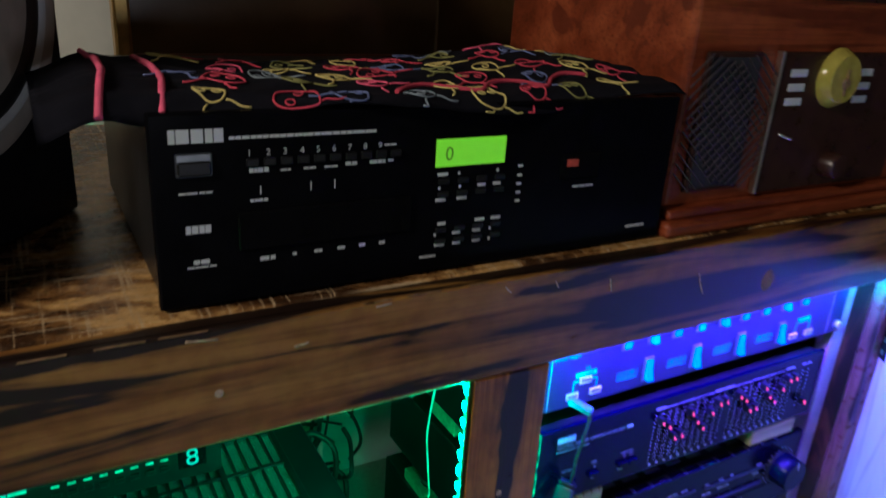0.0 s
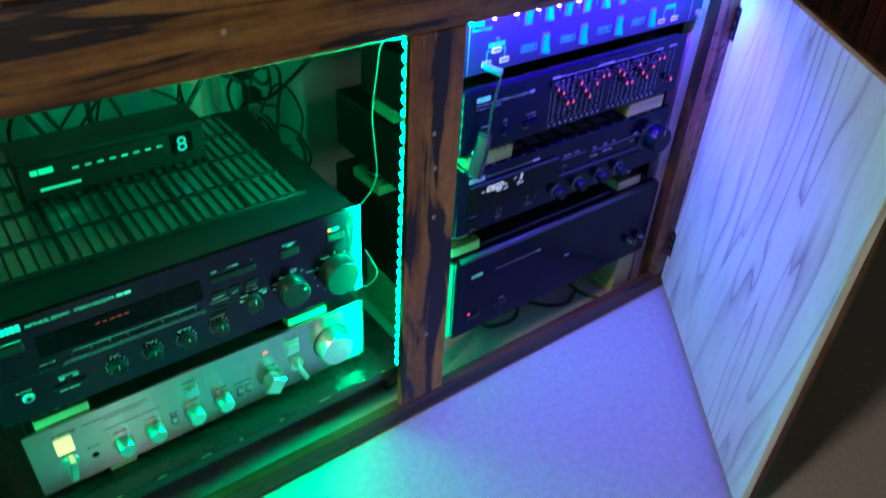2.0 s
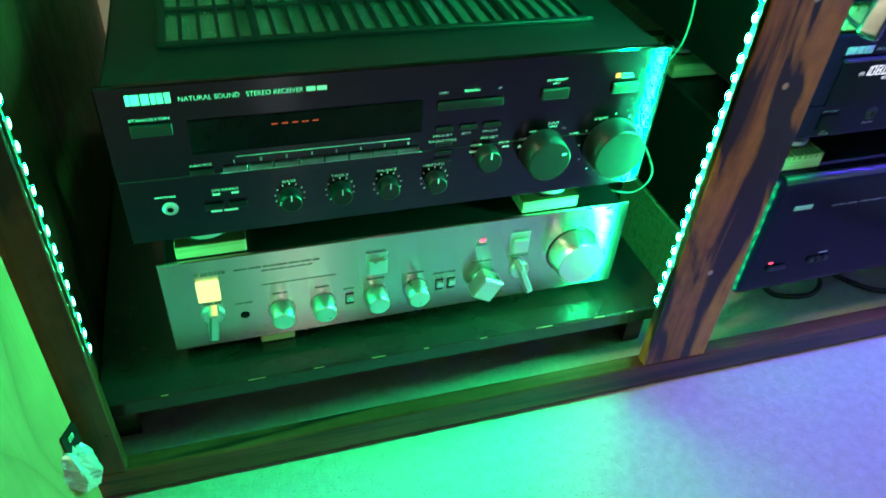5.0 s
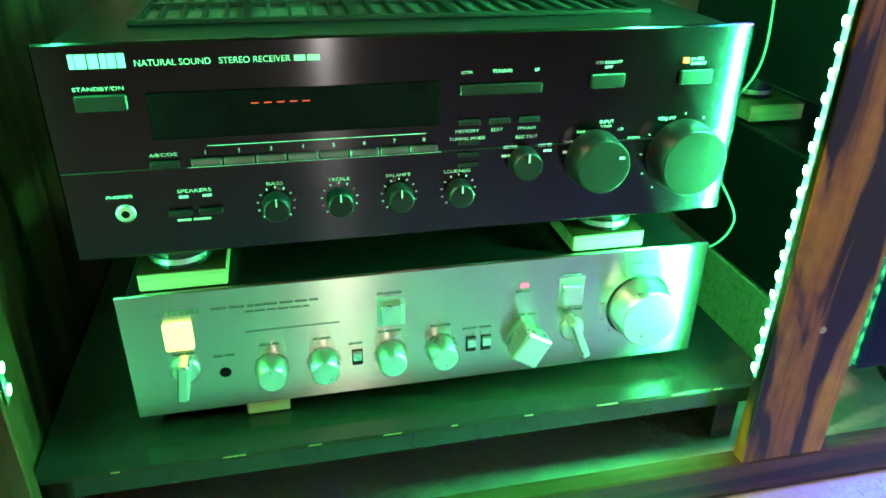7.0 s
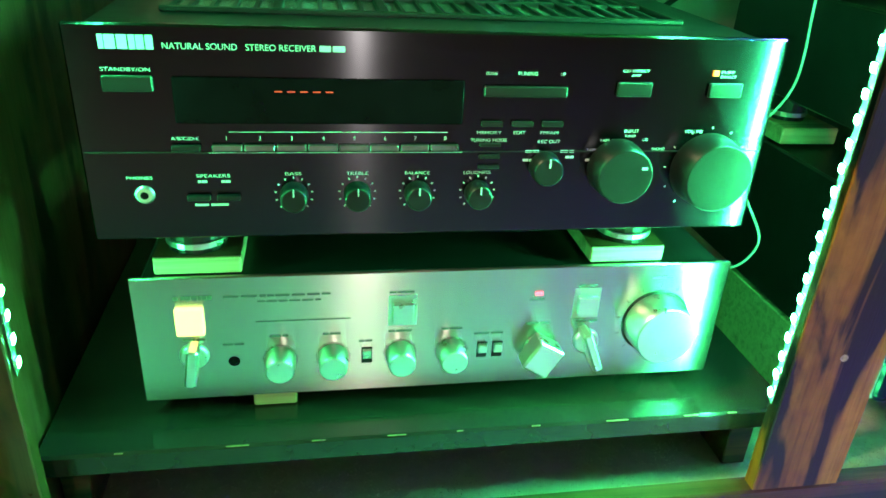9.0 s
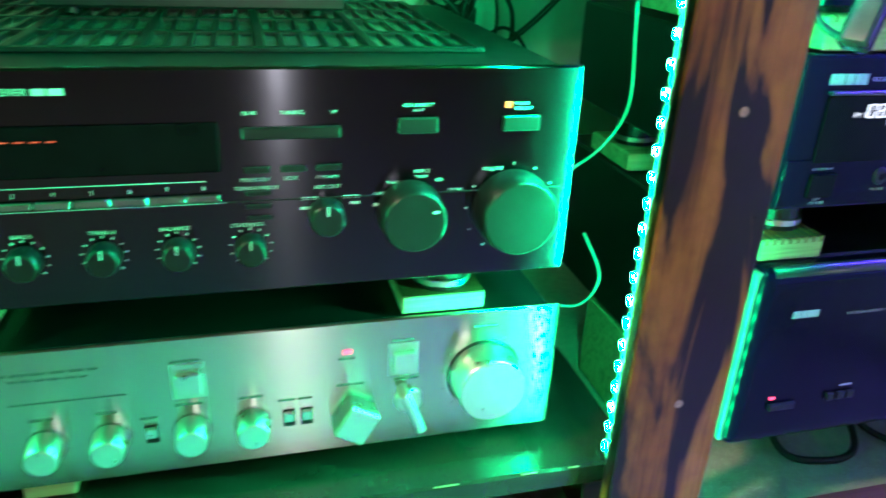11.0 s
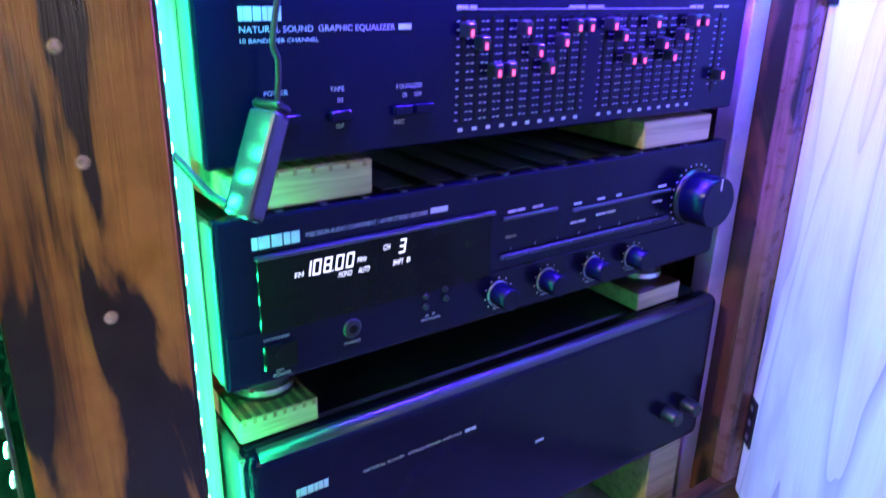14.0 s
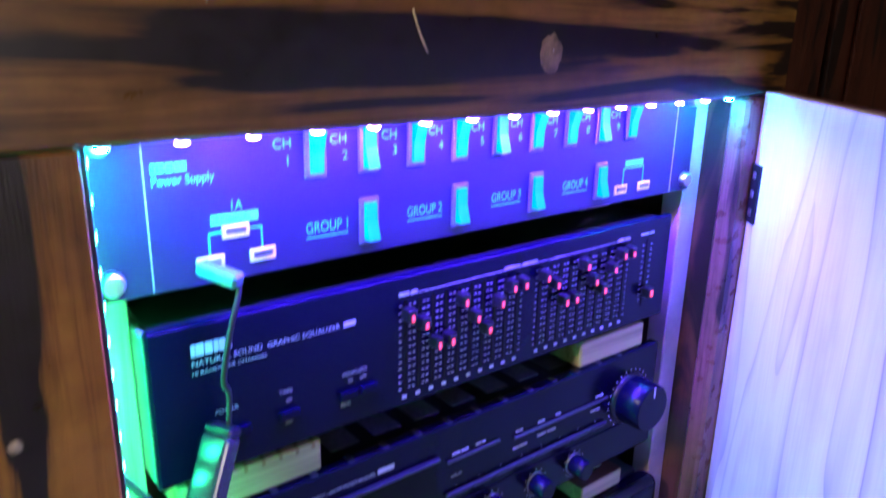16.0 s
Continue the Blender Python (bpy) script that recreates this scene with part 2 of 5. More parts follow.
M = {
    "beam": stained_ply("stained_plywood_beam", "x", brown=(0.27, 0.118, 0.024), cut=0.485, long=(3.6, 40, 46)),
    "stile": stained_ply("stained_plywood_stile", "z", brown=(0.35, 0.135, 0.018), cut=0.50),
    "dark_wood": stained_ply("dark_stained_wood", "x", brown=(0.10, 0.04, 0.018), cut=0.45),
    "right_wood": stained_ply("glossy_stained_upright", "z", brown=(0.20, 0.09, 0.06), cut=0.42, gloss=0.24),
    "dark_wood_z": stained_ply("dark_stained_side", "z", brown=(0.10, 0.04, 0.018), cut=0.45),
    "top": worn_varnish("varnished_top"),
    "shelf": plain("black_lacquer", (0.02, 0.017, 0.014), 0.16, scale=20, bump=0.15, grain=120),
    "ply": washed_ply("pale_plywood"),
    "pine": raw_wood("pine_block", (0.46, 0.35, 0.20)),
    "pine_z": raw_wood("pine_strip", (0.36, 0.40, 0.26), "z"),
    "wall": plain("pale_wall_paint", (0.55, 0.56, 0.5), 0.8, scale=6, bump=0.3, grain=150),
    "black": plain("black_painted_metal", (0.010, 0.010, 0.011), 0.36, spec=0.35, vary=0.05),
    "black_face": brushed("black_brushed_aluminium", (0.052, 0.055, 0.070), 0.15, 1.0, 0.25),
    "silver": brushed("silver_brushed_aluminium", (0.60, 0.60, 0.59), 0.24, 1.0, 0.25),
    "chrome": plain("turned_aluminium", (0.75, 0.75, 0.73), 0.3, 1.0, 0.05),
    "gloss": plain("gloss_black_plastic", (0.003, 0.003, 0.004), 0.08, bump=0.0, spec=0.10),
    "plastic": plain("black_plastic", (0.008, 0.008, 0.009), 0.30, spec=0.35, vary=0.05),
    "rubber": plain("black_cable", (0.012, 0.012, 0.013), 0.5),
    "ink": plain("white_print", (0.62, 0.64, 0.66), 0.6, spread=0.05, bump=0.0),
    "ink_dark": plain("grey_print", (0.08, 0.08, 0.08), 0.6, spread=0.05, bump=0.0),
    "white": plain("white_plastic", (0.75, 0.74, 0.7), 0.4, spread=0.06),
    "ceiling": plain("ceiling_paint", (0.35, 0.32, 0.28), 0.9, scale=5),
    "carpet": plain("cream_carpet", (0.43, 0.40, 0.365), 0.95, spread=0.1, scale=90, bump=0.3, grain=700, spec=0.1),
    "tape": plain("dull_tape", (0.10, 0.11, 0.10), 0.5),
    "rocker_frame": plain("grey_switch_frame", (0.10, 0.10, 0.115), 0.45),
    "led_green": glow("green_led", (0.034, 1.0, 0.29), LED_GREEN),
    "led_green_dim": glow("green_led_dimmer", (0.034, 1.0, 0.29), 0.20 * LED_GREEN),
    "led_green_weak": glow("green_led_weakest", (0.034, 1.0, 0.29), 0.075 * LED_GREEN),
    "led_blue_dim": glow("blue_violet_led_dimmer", (0.115, 0.036, 1.0), 0.45 * LED_BLUE),
    "led_blue": glow("blue_violet_led", (0.115, 0.036, 1.0), LED_BLUE),
    "led_cyan": glow("cyan_led", (0.02, 0.5, 1.0), 0.4 * LED_BLUE),
    "dash": glow("faint_red_dash", (1.0, 0.10, 0.03), 0.5),
    "red_dot": glow("red_indicator", (1.0, 0.05, 0.13), 2.6),
    "amber_dot": glow("amber_indicator", (1.0, 0.22, 0.01), 1.6),
    "white_glow": glow("white_display_segment", (0.85, 0.85, 1.0), 1.3),
    "lcd": glow("lime_lcd_backlight", (0.32, 0.9, 0.0), 0.7),
    "warm_button": glow("lit_power_button", (1.0, 0.72, 0.2), 1.1, (0.6, 0.5, 0.3)),
    "digit": glow("green_seven_segment", (0.1, 1.0, 0.55), 0.9),
    "vent": plain("pale_vent_mesh", (0.34, 0.36, 0.34), 0.24, 0.8, scale=400, spec=0.5),
    "vent_dark": plain("dark_vent_mesh", (0.20, 0.20, 0.21), 0.5, 0.5, scale=400),
    # Violet in this black imitates the blue strip's light on the fronts.
    "black_satin": plain("black_satin_violet_tint", (0.0026, 0.0019, 0.014), 0.20, spec=0.12, vary=0.03, spread=0.12, scale=25),
    "satin_edge": plain("glossy_black_edge", (0.012, 0.011, 0.022), 0.34, spec=0.8, vary=0.05),
    "chrome_dark": plain("dark_bright_metal", (0.22, 0.23, 0.24), 0.3, 1.0),
    "ink_mid": plain("soft_white_print", (0.42, 0.42, 0.46), 0.6, spread=0.05, bump=0.0),
    "grey_paint": plain("grey_powder_coat", (0.014, 0.012, 0.034), 0.45, spread=0.1, scale=30, bump=0.12),
    "rocker": glow("lit_green_rocker", (0.0, 0.50, 0.48), 0.42, (0.02, 0.34, 0.34)),
    "lcd_ink": plain("dark_lcd_figure", (0.10, 0.22, 0.02), 0.5),
    "red_lens": plain("dull_red_lens", (0.55, 0.08, 0.05), 0.3),
    "cloth": plain("black_cotton", (0.014, 0.014, 0.022), 0.9, spread=0.3, scale=50, bump=0.5, grain=1800, spec=0.2),
    "thread_yellow": plain("yellow_print", (0.62, 0.52, 0.16), 0.8),
    "thread_red": plain("red_print", (0.55, 0.05, 0.09), 0.8),
    "thread_blue": plain("blue_print", (0.12, 0.15, 0.32), 0.8),
    "thread_pink": plain("pink_print", (0.75, 0.10, 0.20), 0.8),
    "thread_olive": plain("olive_print", (0.24, 0.24, 0.07), 0.8),
    "thread_pale": plain("grey_print_thread", (0.2, 0.24, 0.28), 0.8),
    "radio_wood": stained_ply("red_brown_veneer", "x", brown=(0.24, 0.048, 0.013), dark=(0.15, 0.030, 0.010), cut=0.42, gloss=0.3),
    "radio_dark": plain("dark_bakelite", (0.035, 0.014, 0.01), 0.3),
    "grille": plain("dark_speaker_cloth", (0.02, 0.02, 0.028), 0.9),
    "grille_wire": plain("dull_grille_wire", (0.06, 0.05, 0.06), 0.4),
    "dial": plain("amber_dial_glass", (0.42, 0.36, 0.06), 0.12, spread=0.3, scale=40),
    "cone_grey": plain("grey_cone", (0.42, 0.39, 0.35), 0.5, spread=0.1),
    "brown_glass": plain("brown_glazed_board", (0.14, 0.085, 0.035), 0.22, spread=0.5, scale=7, bump=0.0),
    "gloss_grey": plain("gloss_dark_shell", (0.03, 0.03, 0.032), 0.18, bump=0.0),
    "ink_mint": plain("mint_print", (0.10, 0.85, 0.66), 0.6, spread=0.05, bump=0.0),
    "filler": plain("pale_filler", (0.45, 0.33, 0.22), 0.6, spread=0.4, scale=300),
    "side_metal": plain("bare_grey_side", (0.22, 0.22, 0.22), 0.4, 0.3),
    # Same plywood as ply; the darker yellow imitates warm light on the left door.
    "ply_warm_lit": washed_ply("plywood_warm_lit", (0.44, 0.33, 0.13), (0.27, 0.18, 0.06), (0.36, 0.26, 0.10)),
    "old_furniture": stained_ply("dark_red_furniture", "z", brown=(0.09, 0.025, 0.012), cut=0.45),
    "knot": plain("dull_filled_knot", (0.22, 0.13, 0.06), 0.7, spread=0.5, scale=150),
    "worn": plain("worn_bare_wood", (0.27, 0.15, 0.07), 0.6, spread=0.4, scale=200),
    "teal_plug": plain("grey_green_plug", (0.07, 0.15, 0.14), 0.4),
    "black_deep": plain("deep_black_front", (0.003, 0.003, 0.004), 0.22, spec=0.04, vary=0.03, bump=0.02),
    "unseen_wall": stained_ply("darkened_unseen_wall", "z", brown=(0.12, 0.06, 0.03), cut=0.45),
    "clear": plain("cloudy_clear_plastic", (0.55, 0.58, 0.55), 0.15, spread=0.3, scale=60),
    "wire": plain("pale_wire", (0.6, 0.64, 0.6), 0.4),
    "beige": plain("pinkish_painted_side", (0.48, 0.33, 0.34), 0.5, scale=20),
    "gilt": plain("gilt_edge", (0.75, 0.5, 0.15), 0.35, 0.6),
}


# ---- building helpers ----
ORIGIN = {}


def thing(name, at, label, category, group="", kind=""):
    """An Empty at a thing's base that parents its parts."""
    ob = new(name)
    ob.location = at
    ob.empty_display_size = 0.02
    ORIGIN[ob] = Vector(at)
    return tagged(ob, label, category, group, kind)


PRINTED = ("print", "scale", "display_figure", "display_dashes")


def part(name, bm, material, parent, label=""):
    """Links a bmesh (in world places) as one mesh object under a thing or part."""
    at = ORIGIN[parent]
    bmesh.ops.translate(bm, verts=bm.verts, vec=-at)
    me = bpy.data.meshes.new(name)
    bm.to_mesh(me)
    bm.free()
    me.materials.append(M[material])
    ob = new(name, me)
    ob.parent = parent
    ORIGIN[ob] = at
    if label:
        ob["label"] = label
    if name in PRINTED:
        ob["kind"] = "stuff"
    return ob


def single(name, bm, material, at, label, category, group="", kind=""):
    """A thing that is one mesh."""
    bmesh.ops.translate(bm, verts=bm.verts, vec=-Vector(at))
    me = bpy.data.meshes.new(name)
    bm.to_mesh(me)
    bm.free()
    me.materials.append(M[material])
    ob = new(name, me)
    ob.location = at
    ORIGIN[ob] = Vector(at)
    return tagged(ob, label, category, group, kind)


def box(x0, x1, y0, y1, z0, z1, bevel=0.0, bm=None, seg=1, turn=None):
    """A box with its edges taken off; added to bm if given."""
    own = bmesh.new()
    bmesh.ops.create_cube(own, size=1)
    for v in own.verts:
        v.co = Vector(((x0 + x1) / 2 + v.co.x * (x1 - x0), (y0 + y1) / 2 + v.co.y * (y1 - y0), (z0 + z1) / 2 + v.co.z * (z1 - z0)))
    if bevel:
        bmesh.ops.bevel(own, geom=own.edges[:], offset=bevel, segments=seg, affect="EDGES", profile=0.5)
    if turn is not None:
        bmesh.ops.transform(own, matrix=turn, verts=own.verts)
    return merge(bm, own)


def merge(bm, own):
    if bm is None:
        return own
    me = bpy.data.meshes.new("scratch")
    own.to_mesh(me)
    own.free()
    bm.from_mesh(me)
    bpy.data.meshes.remove(me)
    return bm


def knob(x, y, z, r, depth, bm=None, seg=32, taper=0.94, edge=0.0012, axis="y"):
    """A round knob that stands out of a front at y, towards -y."""
    own = bmesh.new()
    rings = [(r * 1.0, 0.0), (r, -depth * 0.15), (r * taper, -depth + edge), (r * taper - edge, -depth)]
    loops = []
    for rr, yy in rings:
        loops.append([own.verts.new((x + rr * math.cos(2 * math.pi * k / seg), y + yy, z + rr * math.sin(2 * math.pi * k / seg))) for k in range(seg)])
    for a, b in zip(loops, loops[1:]):
        for k in range(seg):
            f = own.faces.new((a[k], a[(k + 1) % seg], b[(k + 1) % seg], b[k]))
            f.smooth = True
    own.faces.new(loops[-1])
    bmesh.ops.recalc_face_normals(own, faces=own.faces)
    for f in own.faces:
        if len(f.verts) == seg and f.normal.y > 0:
            bmesh.ops.reverse_faces(own, faces=own.faces[:])
            break
    return merge(bm, own)


def tube(points, r, bm=None, seg=8, smooth=8):
    """A round cable through points, rounded by Catmull-Rom."""
    pts = [Vector(p) for p in points]
    ext = [pts[0] * 2 - pts[1], *pts, pts[-1] * 2 - pts[-2]]
    line = []
    for a, b, c, d in zip(ext, ext[1:], ext[2:], ext[3:]):
        for k in range(smooth):
            t = k / smooth
            line.append(0.5 * ((2 * b) + (c - a) * t + (2 * a - 5 * b + 4 * c - d) * t * t + (3 * b - a - 3 * c + d) * t ** 3))
    line.append(pts[-1])
    own = bmesh.new()
    loops, up = [], Vector((0.3, 0.2, 0.93))
    for k, p in enumerate(line):
        ahead = (line[min(k + 1, len(line) - 1)] - line[max(k - 1, 0)]).normalized()
        side = ahead.cross(up)
        if side.length < 0.05:
            side = ahead.cross(Vector((1, 0, 0)))
        side.normalize()
        lift = side.cross(ahead)
        up = lift
        loops.append([own.verts.new(p + r * (math.cos(2 * math.pi * j / seg) * side + math.sin(2 * math.pi * j / seg) * lift)) for j in range(seg)])
    for a, b in zip(loops, loops[1:]):
        for j in range(seg):
            own.faces.new((a[j], a[(j + 1) % seg], b[(j + 1) % seg], b[j])).smooth = True
    own.faces.new(loops[0])
    own.faces.new(loops[-1][::-1])
    bmesh.ops.recalc_face_normals(own, faces=own.faces)
    return merge(bm, own)


def words(text, x, y, z, high, bm=None, wide=None, center=False):
    """Letters as thin raised print on a front at y, reading along +x, with z at their foot."""
    curve = bpy.data.curves.new("scratch", "FONT")
    curve.body, curve.size, curve.extrude = text, 1.0, 0.0
    ob = new("scratch", curve)
    me = bpy.data.meshes.new_from_object(ob.evaluated_get(bpy.context.evaluated_depsgraph_get()))
    bpy.data.objects.remove(ob)
    bpy.data.curves.remove(curve)
    own = bmesh.new()
    own.from_mesh(me)
    bpy.data.meshes.remove(me)
    xs, ys = [v.co.x for v in own.verts], [v.co.y for v in own.verts]
    if not xs:
        return merge(bm, own)
    k = high / 0.7
    kx = wide / max(1e-6, max(xs) - min(xs)) if wide else k
    off = (min(xs) + max(xs)) / 2 if center else min(xs)
    for v in own.verts:
        v.co = Vector((x + (v.co.x - off) * kx, y - 0.0003, z + v.co.y * k))
    for f in own.faces:
        if f.normal.y > 0:
            f.normal_flip()
    return merge(bm, own)


def bars(x, y, z, wide, high, n, bm=None, seed=1):
    """Print too small to read: short bars of its size."""
    rnd = random.Random(seed)
    cuts = [0.6 + rnd.random() for _ in range(n)]
    total, at = sum(cuts), x
    bm = bm or bmesh.new()
    for c in cuts:
        w = wide * c / total
        box(at, at + w * 0.86, y - 0.0004, y + 0.0002, z, z + high, 0, bm)
        at += w
    return bm


# ---- the room ----
def room():
    def slab(name, x0, x1, y0, y1, z0, z1, mat, label, cat):
        single(name, box(x0, x1, y0, y1, z0, z1), mat, ((x0 + x1) / 2, (y0 + y1) / 2, z0), label, cat, kind="structure")

    slab("floor", -2.6, 3.4, -4.7, 1.3, -0.06, -0.004, "carpet", "cream cut-pile carpet lit by coloured light", "floor")
    slab("wall_north", -2.6, 3.4, 1.085, 1.205, -0.004, 2.5, "wall", "pale green painted wall behind the cabinet", "wall")
    # Three unseen walls, darkened so that the glossy fronts reflect less; their wood is invented.
    slab("wall_south", -2.6, 3.4, -4.82, -4.7, -0.004, 2.5, "unseen_wall", "unseen room wall, made dark to weaken reflections", "wall")
    slab("wall_west", -2.72, -2.6, -4.82, 1.205, -0.004, 2.5, "unseen_wall", "unseen room wall, made dark to weaken reflections", "wall")
    slab("wall_east", 3.4, 3.52, -4.82, 1.205, -0.004, 2.5, "unseen_wall", "unseen room wall, made dark to weaken reflections", "wall")
    slab("ceiling", -2.72, 3.52, -4.82, 1.205, 2.5, 2.6, "ceiling", "plain painted ceiling", "ceiling")


room()

# ---- the media cabinet ----
cabinet = thing("media_cabinet", (0.33, 0.7, 0), "home-made dark-stained plywood media cabinet with two open bays", "cabinet")
part("beam", box(-0.262, 0.925, 0.432, 0.443, 0.6068, 0.688, 0.0, box(-0.262, 0.925, 0.425, 0.4322, 0.602, 0.688, 0.0015)), "beam", cabinet, "front rail of stained plywood with dark wavy grain")
part("top_board", box(-0.275, 0.935, 0.4435, 1.05, 0.670, 0.690, 0.002), "top", cabinet, "varnished top board with worn edge")
part("centre_stile", box(0.2897, 0.365, 0.425, 0.438, 0.034, 0.601, 0.001), "stile", cabinet, "upright of stained plywood with dark burnt streaks")
part("left_stile", box(-0.262, -0.228, 0.425, 0.438, 0.034, 0.601, 0.001), "dark_wood_z", cabinet)
part("right_stile", box(0.870, 0.905, 0.425, 0.443, 0.034, 0.601, 0.003), "right_wood", cabinet)
part("bottom_rail", box(-0.262, 0.905, 0.425, 0.443, 0.0, 0.0335, 0.002), "dark_wood", cabinet)
part("side_panel", box(-0.262, -0.244, 0.4435, 1.05, 0.0, 0.6695, 0.001), "dark_wood_z", cabinet)
part("side_panel", box(0.878, 0.896, 0.4435, 1.05, 0.0, 0.6695, 0.001), "dark_wood_z", cabinet)
part("shelf", box(-0.243, 0.330, 0.456, 0.93, 0.070, 0.089, 0.002), "shelf", cabinet, "glossy black lacquered shelf")
part("cleat", box(-0.243, -0.222, 0.49, 0.92, 0.0, 0.0695, 0.001), "dark_wood", cabinet)
part("cleat", box(0.306, 0.328, 0.49, 0.92, 0.0, 0.0695, 0.001), "dark_wood", cabinet)
part("corner_strip", box(0.366, 0.388, 0.472, 0.490, 0.0, 0.518, 0.001), "pine_z", cabinet, "pale wooden upright strip")
part("corner_strip", box(0.8535, 0.8775, 0.466, 0.486, 0.0, 0.600, 0.001), "beige", cabinet, "pinkish painted upright strip")


def screw(x, z, bm=None):
    return knob(x, 0.425, z, 0.0034, 0.0010, bm, 14)


for sx, sz in ((0.332, 0.36), (0.326, 0.479), (0.330, 0.432), (0.089, 0.641), (0.33, 0.16)):
    part("screw_head", screw(sx, sz), "filler", cabinet, "filled screw head in the plywood")


def lump(x, z, rx, rz, seed):
    """An uneven patch of filler, slightly proud of the front rail."""
    bm = bmesh.new()
    mid = bm.verts.new((x, 0.4236, z))
    rim = [bm.verts.new((x + rx * math.cos(q) * (1 + 0.3 * noise.noise(Vector((math.cos(q) * 2, math.sin(q) * 2, seed)))), 0.4252, z + rz * math.sin(q) * (1 + 0.3 * noise.noise(Vector((math.sin(q) * 2, seed, math.cos(q) * 2)))))) for q in [2 * math.pi * k / 22 for k in range(22)]]
    for k in range(22):
        bm.faces.new((mid, rim[(k + 1) % 22], rim[k])).smooth = True
    bmesh.ops.recalc_face_normals(bm, faces=bm.faces)
    return bm


part("filled_knot", lump(0.634, 0.637, 0.011, 0.013, 3.0), "knot", cabinet, "knot patched with pale filler")
part("filled_knot", lump(0.6345, 0.6385, 0.005, 0.006, 5.0), "filler", cabinet)
for px, pz, dx, dz in ((0.530, 0.660, 0.010, -0.022), (0.419, 0.672, 0.003, -0.012), (0.07, 0.683, 0.02, -0.002), (0.2, 0.684, 0.012, 0.001), (0.31, 0.682, 0.006, -0.006), (0.36, 0.679, 0.003, -0.006), (0.14, 0.665, 0.01, 0.001)):
    part("scratch", tube([(px, 0.4248, pz), (px + dx * 0.4, 0.4247, pz + dz * 0.5), (px + dx, 0.4248, pz + dz)], 0.0007, None, 5, 3), "filler", cabinet, "pale scratch in the varnish")
rnd = random.Random(8)
for k in range(14):
    px = -0.24 + 1.14 * rnd.random()
    w = rnd.uniform(0.004, 0.03)
    part("worn_edge", box(px, px + w, 0.4247, 0.4262, 0.6874, 0.6883, 0.0003), "knot", cabinet, "bare worn patch on the edge")

for px, w in ((-0.19, 0.006), (-0.115, 0.016), (-0.055, 0.010), (0.0, 0.014), (0.052, 0.005), (0.11, 0.007), (0.17, 0.018), (0.235, 0.012), (0.272, 0.008)):
    part("chipped_edge", box(px, px + w, 0.4556, 0.4568, 0.0884, 0.08925, 0.0003), "worn", cabinet, "chipped edge of the shelf")


def hinged_door(name, hinge, way, length, z0, z1, face, label, bare="ply"):
    """An open cabinet door. way: unit direction from the hinge; face: side of the bare plywood (+1 left of way)."""
    d = thing(name, (hinge[0], hinge[1], z0), label, "cabinet door")
    turn = Matrix.Translation((hinge[0], hinge[1], 0)) @ Matrix.Rotation(math.atan2(way[1], way[0]), 4, "Z")
    part("panel", box(0, length, 0.004, 0.014, z0, z1, 0.0008, turn=turn) if face > 0 else box(0, length, -0.014, -0.004, z0, z1, 0.0008, turn=turn), bare, d, "bare pale plywood with flame figure")
    part("outer_skin", box(-0.001, length + 0.001, -0.004, 0.0035, z0 - 0.001, z1 + 0.001, 0.0008, turn=turn), "dark_wood_z", d, "dark-stained outer face")
    for hz in (z0 + 0.085, z1 - 0.085):
        leaf = part("hinge", box(0.0, 0.018, 0.0142 * face, 0.0160 * face, hz - 0.025, hz + 0.025, turn=turn) if face > 0 else box(0.0, 0.018, -0.016, -0.0142, hz - 0.025, hz + 0.025, turn=turn), "plastic", d, "dark steel butt hinge")
        for k in (-0.016, 0.0, 0.016):
            part("hinge_screw", box(0.006, 0.012, 0.0160 if face > 0 else -0.0168, 0.0168 if face > 0 else -0.016, hz + k - 0.003, hz + k + 0.003, 0.0006, turn=turn), "chrome", leaf)
    return d


s = math.hypot(0.255, 0.315)
door_right = hinged_door("cabinet_door", (0.903, 0.416), (-0.255 / s, -0.315 / s), 0.512, 0.022, 0.605, -1, "open cabinet door, bare pale plywood on its inside")
s = math.hypot(0.42, 0.9)
door_left = hinged_door("cabinet_door", (-0.262, 0.416), (-0.42 / s, -0.9 / s), 0.535, 0.022, 0.605, 1, "open cabinet door, its bare plywood coloured yellow as if warmly lit", "ply_warm_lit")


